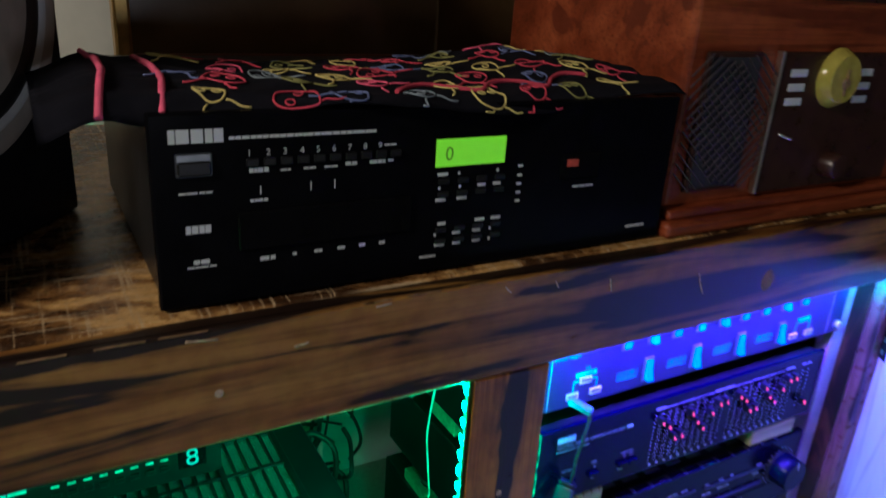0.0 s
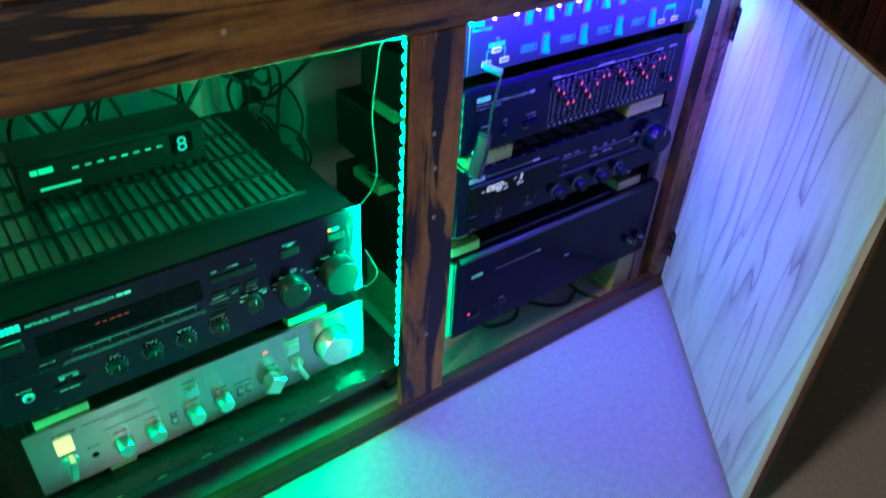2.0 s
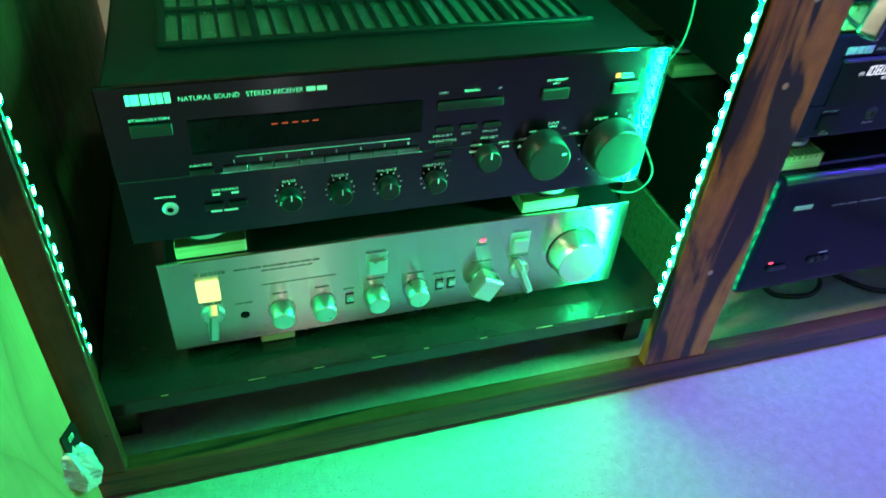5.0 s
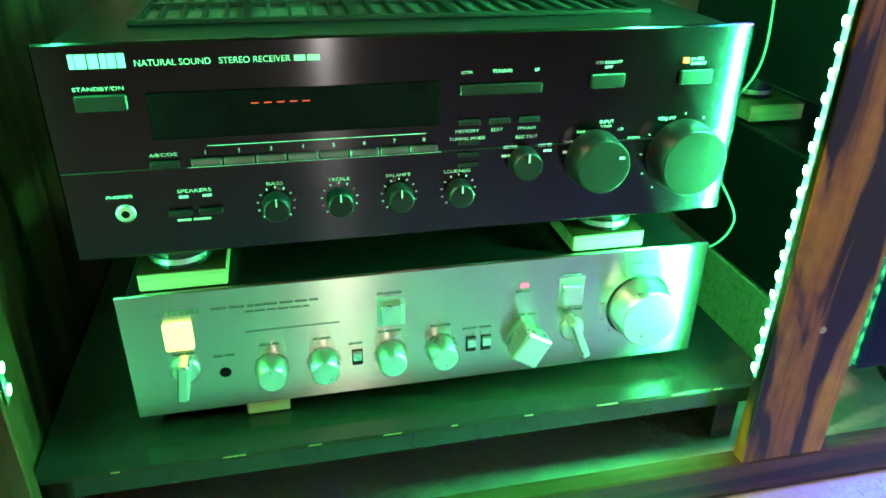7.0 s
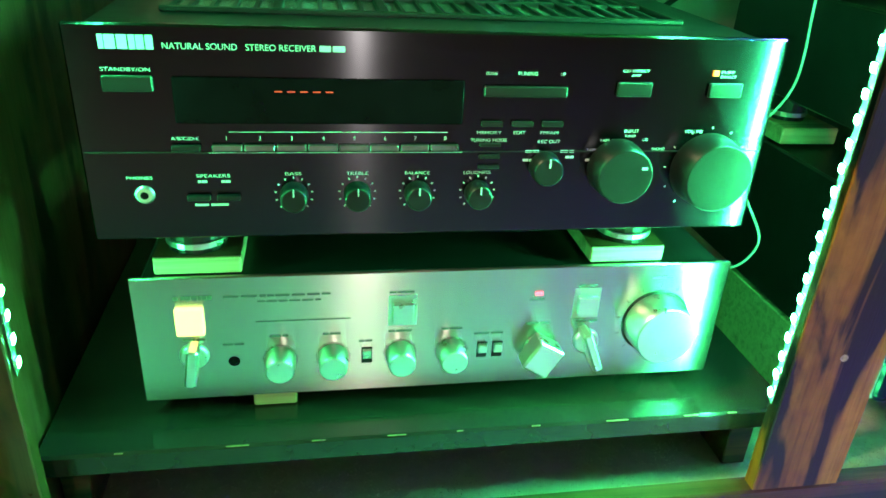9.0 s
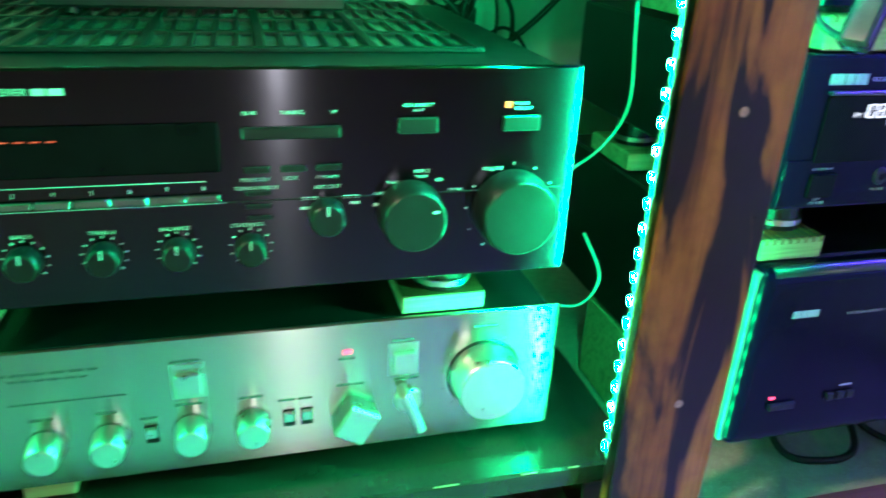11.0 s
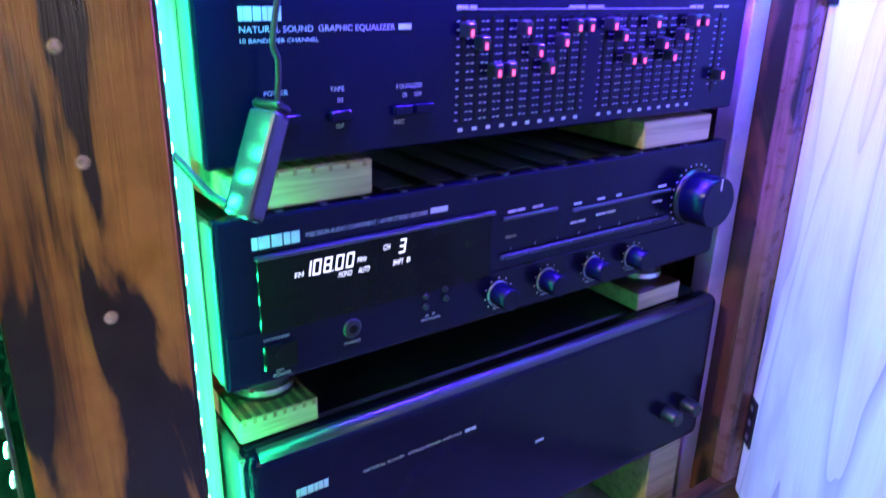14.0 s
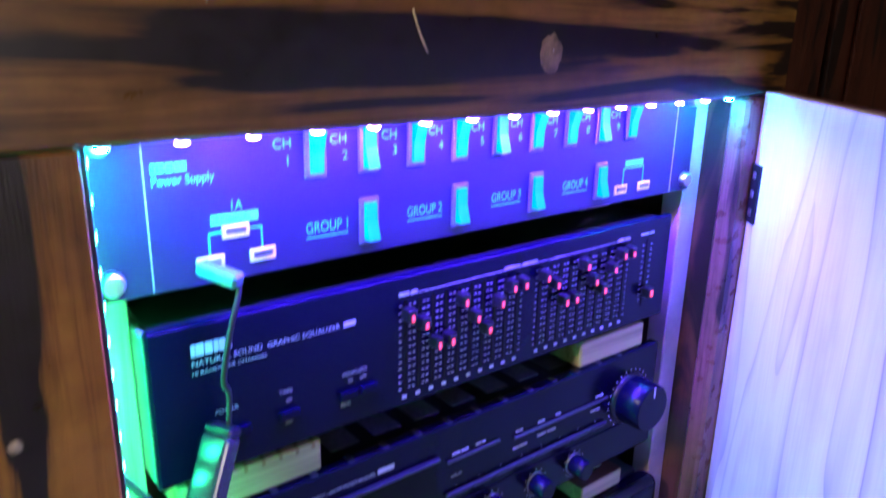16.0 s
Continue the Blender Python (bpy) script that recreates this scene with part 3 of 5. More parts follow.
# ---- light strips ----
def led_strip(name, a, b, n, mat, facing, label, ends=(0, 0), every_other=""):
    """A flexible tape with small square diodes from a to b."""
    st = thing(name, a, label, "light strip")
    a, b, facing = Vector(a), Vector(b), Vector(facing).normalized()
    along = (b - a).normalized()
    side = along.cross(facing)
    turn = Matrix((along, side, facing)).transposed().to_4x4()
    turn.translation = a
    L = (b - a).length
    part("tape", box(-0.008, L + 0.008, -0.0038, 0.0038, -0.0006, 0.0, turn=turn), "tape", st, "dull flexible tape")
    own = bmesh.new()
    box(-0.0028, 0.0028, -0.0028, 0.0028, 0.0, 0.0016, 0.0003, own)
    lens = bmesh.new()
    bmesh.ops.create_grid(lens, x_segments=4, y_segments=4, size=0.0026)
    for v in lens.verts:
        v.co.z = 0.00165 + 0.0008 * (1 - (v.co.x ** 2 + v.co.y ** 2) / (2 * 0.0026 ** 2))
    body_faces = len(own.faces)
    merge(own, lens)
    own.faces.ensure_lookup_table()
    for k, f in enumerate(own.faces):
        f.material_index = 1 if k >= body_faces else 0
    bmesh.ops.transform(own, matrix=turn.to_3x3().to_4x4(), verts=own.verts)
    me, other, fainter = (bpy.data.meshes.new("diode") for _ in range(3))
    for mesh in (me, other, fainter):
        own.to_mesh(mesh)
    own.free()
    for mesh, lit in ((me, mat), (other, "led_cyan"), (fainter, every_other or mat)):
        mesh.materials.append(M["tape" if mat == "led_green_weak" else "white"])
        mesh.materials.append(M[lit])
    for k in range(n):
        ob = new("diode", other if k < ends[0] or k >= n - ends[1] else fainter if k % 2 else me)
        ob.parent = st
        ob.location = along * (L * k / (n - 1))
    return st


led_strip("light_strip", (0.2855, 0.4285, 0.594), (0.2829, 0.4285, 0.130), 30, "led_green", (-1, 0.25, 0), "glowing green adhesive light strip along the centre upright")
led_strip("light_strip", (-0.2268, 0.4330, 0.594), (-0.2268, 0.4330, 0.185), 26, "led_green_dim", (1, 0.1, 0), "glowing green adhesive light strip along the side upright")
led_strip("light_strip", (0.3662, 0.4345, 0.594), (0.3662, 0.4345, 0.06), 34, "led_green_weak", (1, 0.7, 0), "green adhesive light strip on the hidden edge of the centre upright")
led_strip("light_strip", (0.3752, 0.4335, 0.6012), (0.8532, 0.4335, 0.6012), 15, "led_blue", (0, 0.05, -1), "glowing blue-violet light strip under the front rail", (1, 1), "led_blue_dim")

# ---- furniture beyond the cabinet ----
cupboard = thing("cupboard", (1.35, 0.8, 0), "dark reddish-brown wooden cupboard beside the cabinet", "cupboard")
part("carcass", box(0.985, 2.55, 0.62, 1.08, 0.0, 1.7, 0.004), "old_furniture", cupboard)
for px in (0.99, 1.375, 1.76, 2.145):
    p = part("door_panel", box(px, px + 0.37, 0.60, 0.6195, 0.06, 1.66, 0.004, seg=2), "old_furniture", cupboard)
    part("inner_panel", box(px + 0.06, px + 0.31, 0.594, 0.5998, 0.14, 1.58, 0.004, seg=2), "old_furniture", p)


# ---- shared pieces of the components ----
def feet(root, x0, x1, y0, y1, z0, z1, r=0.014, ring=False):
    for fx in (x0, x1):
        for fy in (y0, y1):
            bm = bmesh.new()
            bmesh.ops.create_cone(bm, cap_ends=True, segments=20, radius1=r, radius2=r * 0.92, depth=z1 - z0, matrix=Matrix.Translation((fx, fy, (z0 + z1) / 2)))
            ft = part("foot", bm, "plastic", root)
            if ring:
                bm = bmesh.new()
                bmesh.ops.create_cone(bm, cap_ends=True, segments=24, radius1=r * 1.06, radius2=r * 1.06, depth=0.004, matrix=Matrix.Translation((fx, fy, z0 + 0.006)))
                part("foot_ring", bm, "chrome", ft, "bright metal foot ring")


def block(x0, x1, y0, y1, z0, z1, label="rough-sawn pine spacer block", turn=0.0, mat="pine", stained=False):
    bm = box(x0, x1, y0, y1, z0, z1, 0.0012)
    c = Vector(((x0 + x1) / 2, (y0 + y1) / 2, z0))
    bmesh.ops.rotate(bm, verts=bm.verts, cent=c, matrix=Matrix.Rotation(radians(turn), 3, "Z"))
    ob = single("spacer_block", bm, mat, c, label, "wood block", "spacer blocks")
    if stained:
        skin = box(x0 + 0.0004, x1 - 0.0004, y0 + 0.0006, y1 - 0.0004, z1 - 0.001, z1 + 0.0002)
        bmesh.ops.rotate(skin, verts=skin.verts, cent=c, matrix=Matrix.Rotation(radians(turn), 3, "Z"))
        part("stained_face", skin, "dark_wood", ob, "dark-stained top face")
    return ob


# ---- integrated amplifier, silver, in the left bay ----
def silver_amplifier():
    a = thing("stereo_amplifier", (0.046, 0.66, 0.101), "silver stereo amplifier with brushed front on the black shelf", "amplifier")
    F = 0.493
    part("case", box(-0.168, 0.262, F + 0.004, 0.83, 0.112, 0.203, 0.002), "black", a, "black sheet-metal case")
    part("front_panel", box(-0.174, 0.267, F, F + 0.004, 0.104, 0.206, 0.001), "silver", a, "brushed silver front panel")
    feet(a, -0.13, 0.22, 0.53, 0.79, 0.0895, 0.112)
    for x in (-0.076, -0.038, 0.012, 0.051):
        part("knob", knob(x, F, 0.1362, 0.0112, 0.0175, taper=0.9), "chrome", a, "turned aluminium knob")
        part("knob_ring", knob(x, F, 0.1362, 0.0124, 0.0010), "plastic", a)
        bm = words("", 0, 0, 0, 1)
        for k in range(-5, 6):
            ang = radians(90 + k * 27)
            box(-0.0002, 0.0002, F - 0.0004, F, 0.0125, 0.0138, bm=bm, turn=Matrix.Translation((x, 0, 0.1355)) @ Matrix.Rotation(-ang + math.pi / 2, 4, "Y"))
        part("scale", bm, "ink_dark", a)
    part("volume_knob", knob(0.213, F, 0.155, 0.0255, 0.024, seg=56, taper=0.95), "chrome", a, "large turned aluminium volume knob")
    part("volume_ring", knob(0.213, F, 0.155, 0.0275, 0.0016, seg=56), "plastic", a)
    bm = bmesh.new()
    for k in range(-5, 6):
        ang = radians(90 + k * 27)
        box(-0.0003, 0.0003, F - 0.0004, F, 0.030, 0.0325, bm=bm, turn=Matrix.Translation((0.213, 0, 0.155)) @ Matrix.Rotation(-ang + math.pi / 2, 4, "Y"))
    part("scale", bm, "ink_dark", a)
    part("power_button", box(-0.146, -0.127, F - 0.004, F + 0.001, 0.161, 0.183, 0.001), "warm_button", a, "lit amber power button")
    lever(a, -0.136, F, 0.143, 8)
    part("headphone_socket", knob(-0.109, F, 0.136, 0.0042, 0.0012), "gloss", a)
    for x in (0.013, 0.154):
        part("button_frame", box(x - 0.0105, x + 0.0105, F - 0.0006, F + 0.001, 0.161, 0.187, 0.0004), "chrome", a)
        part("push_button", box(x - 0.008, x + 0.008, F - 0.005, F, 0.165, 0.1815, 0.001), "chrome", a)
    for x in (-0.013, 0.075, 0.087):
        slot = part("slide_switch", box(x - 0.004, x + 0.004, F - 0.0006, F, 0.129, 0.143, 0.0003), "plastic", a, "small slide switch")
        part("slider", box(x - 0.0032, x + 0.0032, F - 0.004, F - 0.0006, 0.135, 0.142, 0.0003), "chrome", slot)
    lever(a, 0.119, F, 0.136, 30, wide=0.023, long=0.026)
    lever(a, 0.158, F, 0.140, -22, wide=0.007, long=0.036)
    part("indicator", box(0.1125, 0.1185, F - 0.0008, F, 0.1825, 0.1855), "red_dot", a, "small red indicator lamp")
    bm = bars(-0.141, F, 0.1885, 0.021, 0.0032, 6)
    box(-0.146, -0.143, F - 0.0004, F, 0.1885, 0.1915, bm=bm)
    bars(-0.113, F, 0.1895, 0.075, 0.0015, 8, bm, 2)
    bars(-0.09, F, 0.185, 0.045, 0.0012, 6, bm, 3)
    box(-0.092, -0.025, F - 0.0003, F, 0.1685, 0.1695, bm=bm)
    for x, w, z in ((-0.143, 0.016, 0.155), (-0.116, 0.016, 0.150), (-0.083, 0.014, 0.1555), (-0.045, 0.014, 0.1555), (0.003, 0.019, 0.1555), (0.043, 0.017, 0.1555), (0.068, 0.024, 0.150), (-0.019, 0.011, 0.148), (0.003, 0.02, 0.1885), (0.146, 0.016, 0.1885), (0.109, 0.012, 0.178), (0.204, 0.018, 0.1935), (0.108, 0.02, 0.157), (0.148, 0.018, 0.157)):
        bars(x, F, z, w, 0.0016, 2, bm, int(x * 1000) + 300)
    part("print", bm, "ink_dark", a)
    return a


def lever(root, x, F, z, lean, wide=0.008, long=0.030):
    """A bar-shaped lever knob."""
    turn = Matrix.Translation((x, 0, z)) @ Matrix.Rotation(radians(lean), 4, "Y")
    base = part("lever_knob", knob(x, F, z, 0.0105, 0.004), "chrome", root, "bar-shaped lever knob")
    part("bar", box(-wide / 2, wide / 2, F - 0.020, F - 0.003, -long / 2, long / 2, 0.0015, turn=turn), "chrome", base)


# ---- black stereo receiver above it ----
def tick_ring(x, F, z, r0, r1, n, span, bm, w=0.0004):
    for k in range(n):
        ang = radians(-span / 2 + span * k / (n - 1))
        box(-w, w, F - 0.0004, F, r0, r1, bm=bm, turn=Matrix.Translation((x, 0, z)) @ Matrix.Rotation(ang, 4, "Y"))
    return bm


def black_receiver():
    a = thing("stereo_receiver", (0.038, 0.65, 0.232), "black stereo receiver with a vented top and rows of knobs", "receiver")
    F, x0, x1, z0, z1 = 0.478, -0.184, 0.257, 0.243, 0.376
    part("case", box(x0 + 0.004, x1 - 0.004, F + 0.006, 0.815, z0 + 0.002, z1 - 0.004, 0.002), "black", a, "black sheet-metal case")
    part("front_panel", box(x0, x1, F, F + 0.006, z0, z1, 0.0012), "black_face", a, "black brushed front panel")
    part("groove", box(x0 + 0.002, x1 - 0.002, F - 0.0006, F, 0.3005, 0.3012), "black", a)
    feet(a, -0.13, 0.185, 0.52, 0.77, 0.2198, z0 + 0.002, 0.02, True)
    # vented top: pale mesh fields between black bars
    part("vent_plate", box(-0.140, 0.212, 0.546, 0.806, z1 - 0.0042, z1 - 0.0034), "vent", a, "perforated vent seen as pale fields")
    for k in range(6):
        x = -0.140 + 0.352 * k / 5
        part("vent_bar", box(x - 0.0032, x + 0.0032, 0.544, 0.808, z1 - 0.0036, z1, 0.0006), "black", a)
    for k in range(5):
        y = 0.546 + 0.26 * k / 4
        part("vent_bar", box(-0.143, 0.215, y - 0.003, y + 0.003, z1 - 0.0036, z1 - 0.0004, 0.0006), "black", a)
    for k in range(25):
        if k % 5 == 0:
            continue
        x = -0.140 + 0.352 * k / 25
        part("vent_rib", box(x - 0.0013, x + 0.0013, 0.546, 0.806, z1 - 0.0036, z1 - 0.0012), "black", a)
    # display window
    part("window", box(-0.128, 0.045, F - 0.0012, F, 0.319, 0.347, 0.0008), "gloss", a, "dark display window")
    bm = bmesh.new()
    for k in range(5):
        box(-0.070 + k * 0.0075, -0.0655 + k * 0.0075, F - 0.0016, F - 0.0012, 0.3385, 0.3392, bm=bm)
    part("display_dashes", bm, "dash", a, "row of faint orange dashes")
    # buttons
    part("button", box(-0.166, -0.138, F - 0.003, F, 0.338, 0.3475, 0.0008), "plastic", a)
    part("button", box(0.057, 0.111, F - 0.003, F, 0.337, 0.344, 0.0008), "plastic", a)
    for x in (0.144, 0.207):
        part("button", box(x, x + 0.0235, F - 0.003, F, 0.338, 0.3475, 0.0008), "plastic", a)
    for k in range(8):
        part("preset_button", box(-0.1085 + k * 0.0191, -0.0905 + k * 0.0191, F - 0.003, F, 0.302, 0.3063, 0.0006), "chrome_dark", a)
    part("preset_frame", box(-0.111, 0.046, F - 0.0008, F, 0.3005, 0.3008), "ink", a)
    part("button", box(-0.132, -0.115, F - 0.003, F, 0.302, 0.306, 0.0006), "plastic", a)
    for x in (0.057, 0.077, 0.097):
        part("button", box(x, x + 0.014, F - 0.003, F, 0.318, 0.3215, 0.0005), "plastic", a)
    for z in (0.308, 0.300, 0.293):
        part("button", box(0.057, 0.071, F - 0.002, F, z - 0.0035, z - 0.001, 0.0004), "plastic", a)
    part("indicator", box(0.2085, 0.2125, F - 0.001, F, 0.352, 0.3555), "amber_dot", a, "orange indicator lamp")
    # knobs
    ink = bmesh.new()
    for x in (-0.061, -0.021, 0.018, 0.058):
        k = part("knob", knob(x, F, 0.2725, 0.0088, 0.012), "plastic", a, "small black knob")
        part("pointer", box(x - 0.0004, x + 0.0004, F - 0.0125, F - 0.0118, 0.2755, 0.2805), "ink", k)
        tick_ring(x, F, 0.2725, 0.0108, 0.0122, 11, 270, ink)
    k = part("knob", knob(0.102, F, 0.2905, 0.0105, 0.013), "plastic", a)
    part("pointer", box(0.1015, 0.1025, F - 0.0135, F - 0.0128, 0.294, 0.2995), "ink", k)
    k = part("input_knob", knob(0.152, F, 0.2895, 0.0200, 0.020, seg=48), "plastic", a, "large black selector knob")
    part("pointer", box(0.162, 0.1655, F - 0.0206, F - 0.0198, 0.295, 0.2965), "ink", k)
    part("volume_knob", knob(0.217, F, 0.2885, 0.0250, 0.022, seg=56), "plastic", a, "large black volume knob")
    tick_ring(0.217, F, 0.288, 0.0285, 0.030, 11, 290, ink)
    # sockets and switches
    s = part("headphone_socket", knob(-0.151, F, 0.2735, 0.006, 0.002), "chrome", a, "headphone socket")
    part("hole", knob(-0.151, F - 0.0019, 0.2735, 0.0036, 0.0004), "gloss", s)
    for x in (-0.119, -0.101):
        part("push_button", box(x - 0.007, x + 0.007, F - 0.004, F, 0.270, 0.2735, 0.0005), "plastic", a)
    # print
    bars(-0.165, F, 0.362, 0.030, 0.008, 6, ink)
    words("NATURAL SOUND   STEREO RECEIVER", -0.131, F, 0.3625, 0.0036, ink, 0.086)
    bars(-0.043, F, 0.3625, 0.016, 0.0034, 2, ink, 5)
    words("STANDBY/ON", -0.166, F, 0.3495, 0.0022, ink, 0.027)
    for t, x, z, h, w in (("DOWN", 0.058, 0.3505, 0.0020, 0.007), ("TUNING", 0.078, 0.3505, 0.0022, 0.013), ("UP", 0.106, 0.3505, 0.0020, 0.003), ("CD DIRECT", 0.147, 0.3535, 0.0018, 0.018), ("AMP", 0.153, 0.3505, 0.0018, 0.006), ("PURE", 0.2145, 0.3535, 0.0018, 0.009), ("DIRECT", 0.2145, 0.3505, 0.0018, 0.011), ("MEMORY", 0.055, 0.3125, 0.0022, 0.016), ("EDIT", 0.079, 0.3125, 0.0022, 0.008), ("FM/AM", 0.097, 0.3125, 0.0022, 0.012), ("TUNING MODE", 0.051, 0.3075, 0.0022, 0.024), ("REC OUT", 0.096, 0.3065, 0.0022, 0.015), ("INPUT", 0.1545, 0.3135, 0.0024, 0.010), ("VOLUME", 0.197, 0.3135, 0.0022, 0.013), ("PHONES", -0.1605, 0.2835, 0.0020, 0.015), ("SPEAKERS", -0.1195, 0.2845, 0.0022, 0.020), ("BASS", -0.066, 0.2855, 0.0022, 0.010), ("TREBLE", -0.028, 0.2855, 0.0022, 0.014), ("BALANCE", 0.0095, 0.2855, 0.0022, 0.016), ("LOUDNESS", 0.048, 0.2855, 0.0022, 0.018), ("A/B/C/D/E", -0.132, 0.3085, 0.0022, 0.016), ("PHONO", 0.176, 0.3015, 0.0018, 0.009), ("CD", 0.168, 0.308, 0.0018, 0.004), ("TUNER", 0.155, 0.3105, 0.0018, 0.008), ("TAPE 1", 0.138, 0.3075, 0.0018, 0.009), ("TAPE 2", 0.13, 0.301, 0.0018, 0.009)):
        words(t, x, F, z, h, ink, w)
    for k in range(8):
        words(str(k + 1), -0.1 + k * 0.0191, F, 0.3085, 0.0026, ink)
    box(-0.098, 0.036, F - 0.0003, F, 0.3135, 0.3138, bm=ink)
    for x, w, z in ((-0.119, 0.006, 0.281), (-0.105, 0.006, 0.281), (-0.122, 0.022, 0.2655), (0.088, 0.010, 0.300), (0.112, 0.010, 0.3), (0.087, 0.008, 0.294), (0.116, 0.006, 0.296), (0.13, 0.010, 0.294)):
        bars(x, F, z, w, 0.0016, 2, ink, int(x * 999) + 200)
    part("print", ink, "ink", a)
    return a


# ---- small channel switch on the receiver ----
def channel_switch():
    a = thing("channel_switch", (0.03, 0.72, 0.376), "small black switch box with a glowing number on the receiver", "switch box")
    F, z0, z1 = 0.683, 0.3805, 0.434
    part("body", box(-0.082, 0.142, F, 0.742, z0, z1 - 0.006, 0.002), "plastic", a)
    part("lid", box(-0.084, 0.144, F - 0.002, 0.746, z1 - 0.006, z1, 0.002), "plastic", a)
    feet(a, -0.06, 0.12, 0.698, 0.73, 0.376, z0, 0.007)
    part("window", box(0.097, 0.126, F - 0.001, F, 0.395, 0.4245, 0.0005), "gloss", a)
    part("digit", words("8", 0.1115, F - 0.001, 0.3985, 0.0205, center=True), "digit", a, "glowing green figure eight")
    ink = bars(-0.068, F, 0.413, 0.028, 0.007, 2)
    part("print", ink, "ink", a)
    for k in range(8):
        part("button", box(-0.023 + k * 0.0145, -0.0135 + k * 0.0145, F - 0.0025, F, 0.3985, 0.4045, 0.0006), "plastic", a)
        part("mark", box(-0.022 + k * 0.0145, -0.0145 + k * 0.0145, F - 0.0006, F, 0.4105, 0.413), "ink", a)
    part("label", box(-0.062, -0.016, F - 0.0006, F, 0.391, 0.3945), "ink", a)
    return a


# ---- things in the right bay ----
def power_amplifier():
    a = thing("power_amplifier", (0.618, 0.6, 0.092), "black power amplifier with a plain front on wooden blocks", "amplifier")
    F, x0, x1, z0, z1 = 0.447, 0.394, 0.846, 0.092, 0.243
    part("case", box(x0 + 0.006, x1 - 0.006, F + 0.0245, 0.80, z0 + 0.003, z1 - 0.003, 0.002), "black", a)
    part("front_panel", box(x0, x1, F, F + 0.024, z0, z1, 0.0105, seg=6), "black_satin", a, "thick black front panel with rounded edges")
    part("side_plate", box(x0 - 0.0012, x0 + 0.0055, F + 0.006, 0.505, z0 + 0.004, z1 - 0.004, 0.001), "side_metal", a, "bare grey metal side")
    part("top_lip", tube([(x0 + 0.010, F + 0.0065, z1 - 0.0053), ((x0 + x1) / 2, F + 0.0065, z1 - 0.0053), (x1 - 0.010, F + 0.0065, z1 - 0.0053)], 0.0056, None, 16, 2), "satin_edge", a, "rolled glossy top edge")
    for x in (0.788, 0.815):
        part("knob", knob(x, F, 0.137, 0.0075, 0.015), "plastic", a)
    for x in (0.475, 0.484, 0.493):
        part("switch", box(x, x + 0.0065, F - 0.003, F, 0.128, 0.1345, 0.0005), "plastic", a)
    part("power_switch", box(0.424, 0.447, F - 0.003, F, 0.125, 0.131, 0.0006), "plastic", a)
    part("indicator", box(0.424, 0.4285, F - 0.0008, F, 0.1345, 0.1365), "red_dot", a, "red indicator lamp")
    ink = bars(0.425, F, 0.204, 0.022, 0.0055, 6)
    words("NATURAL SOUND   STEREO POWER AMPLIFIER", 0.472, F, 0.2030, 0.0022, ink, 0.080)
    bars(0.555, F, 0.2030, 0.010, 0.0022, 2, ink, 4)
    bars(0.486, F, 0.139, 0.012, 0.0014, 2, ink, 8)
    bars(0.625, F, 0.167, 0.010, 0.0022, 1, ink, 9)
    part("print", ink, "ink_mid", a)
    return a


SEGMENTS = {"0": "abcdef", "1": "bc", "3": "abcdg", "8": "abcdefg"}


def seven_segment(ch, x, y, z, w, h, bm):
    """One lit figure made of thin bars."""
    t, g = 0.00085, 0.00025
    m = z + h / 2
    places = {"a": (x + g, x + w - g, z + h - t, z + h), "d": (x + g, x + w - g, z, z + t), "g": (x + g, x + w - g, m - t / 2, m + t / 2), "b": (x + w - t, x + w, m + g, z + h - g), "c": (x + w - t, x + w, z + g, m - g), "e": (x, x + t, z + g, m - g), "f": (x, x + t, m + g, z + h - g)}
    for k in SEGMENTS[ch]:
        x0, x1, z0, z1 = places[k]
        box(x0, x1, y - 0.0004, y, z0, z1, bm=bm)


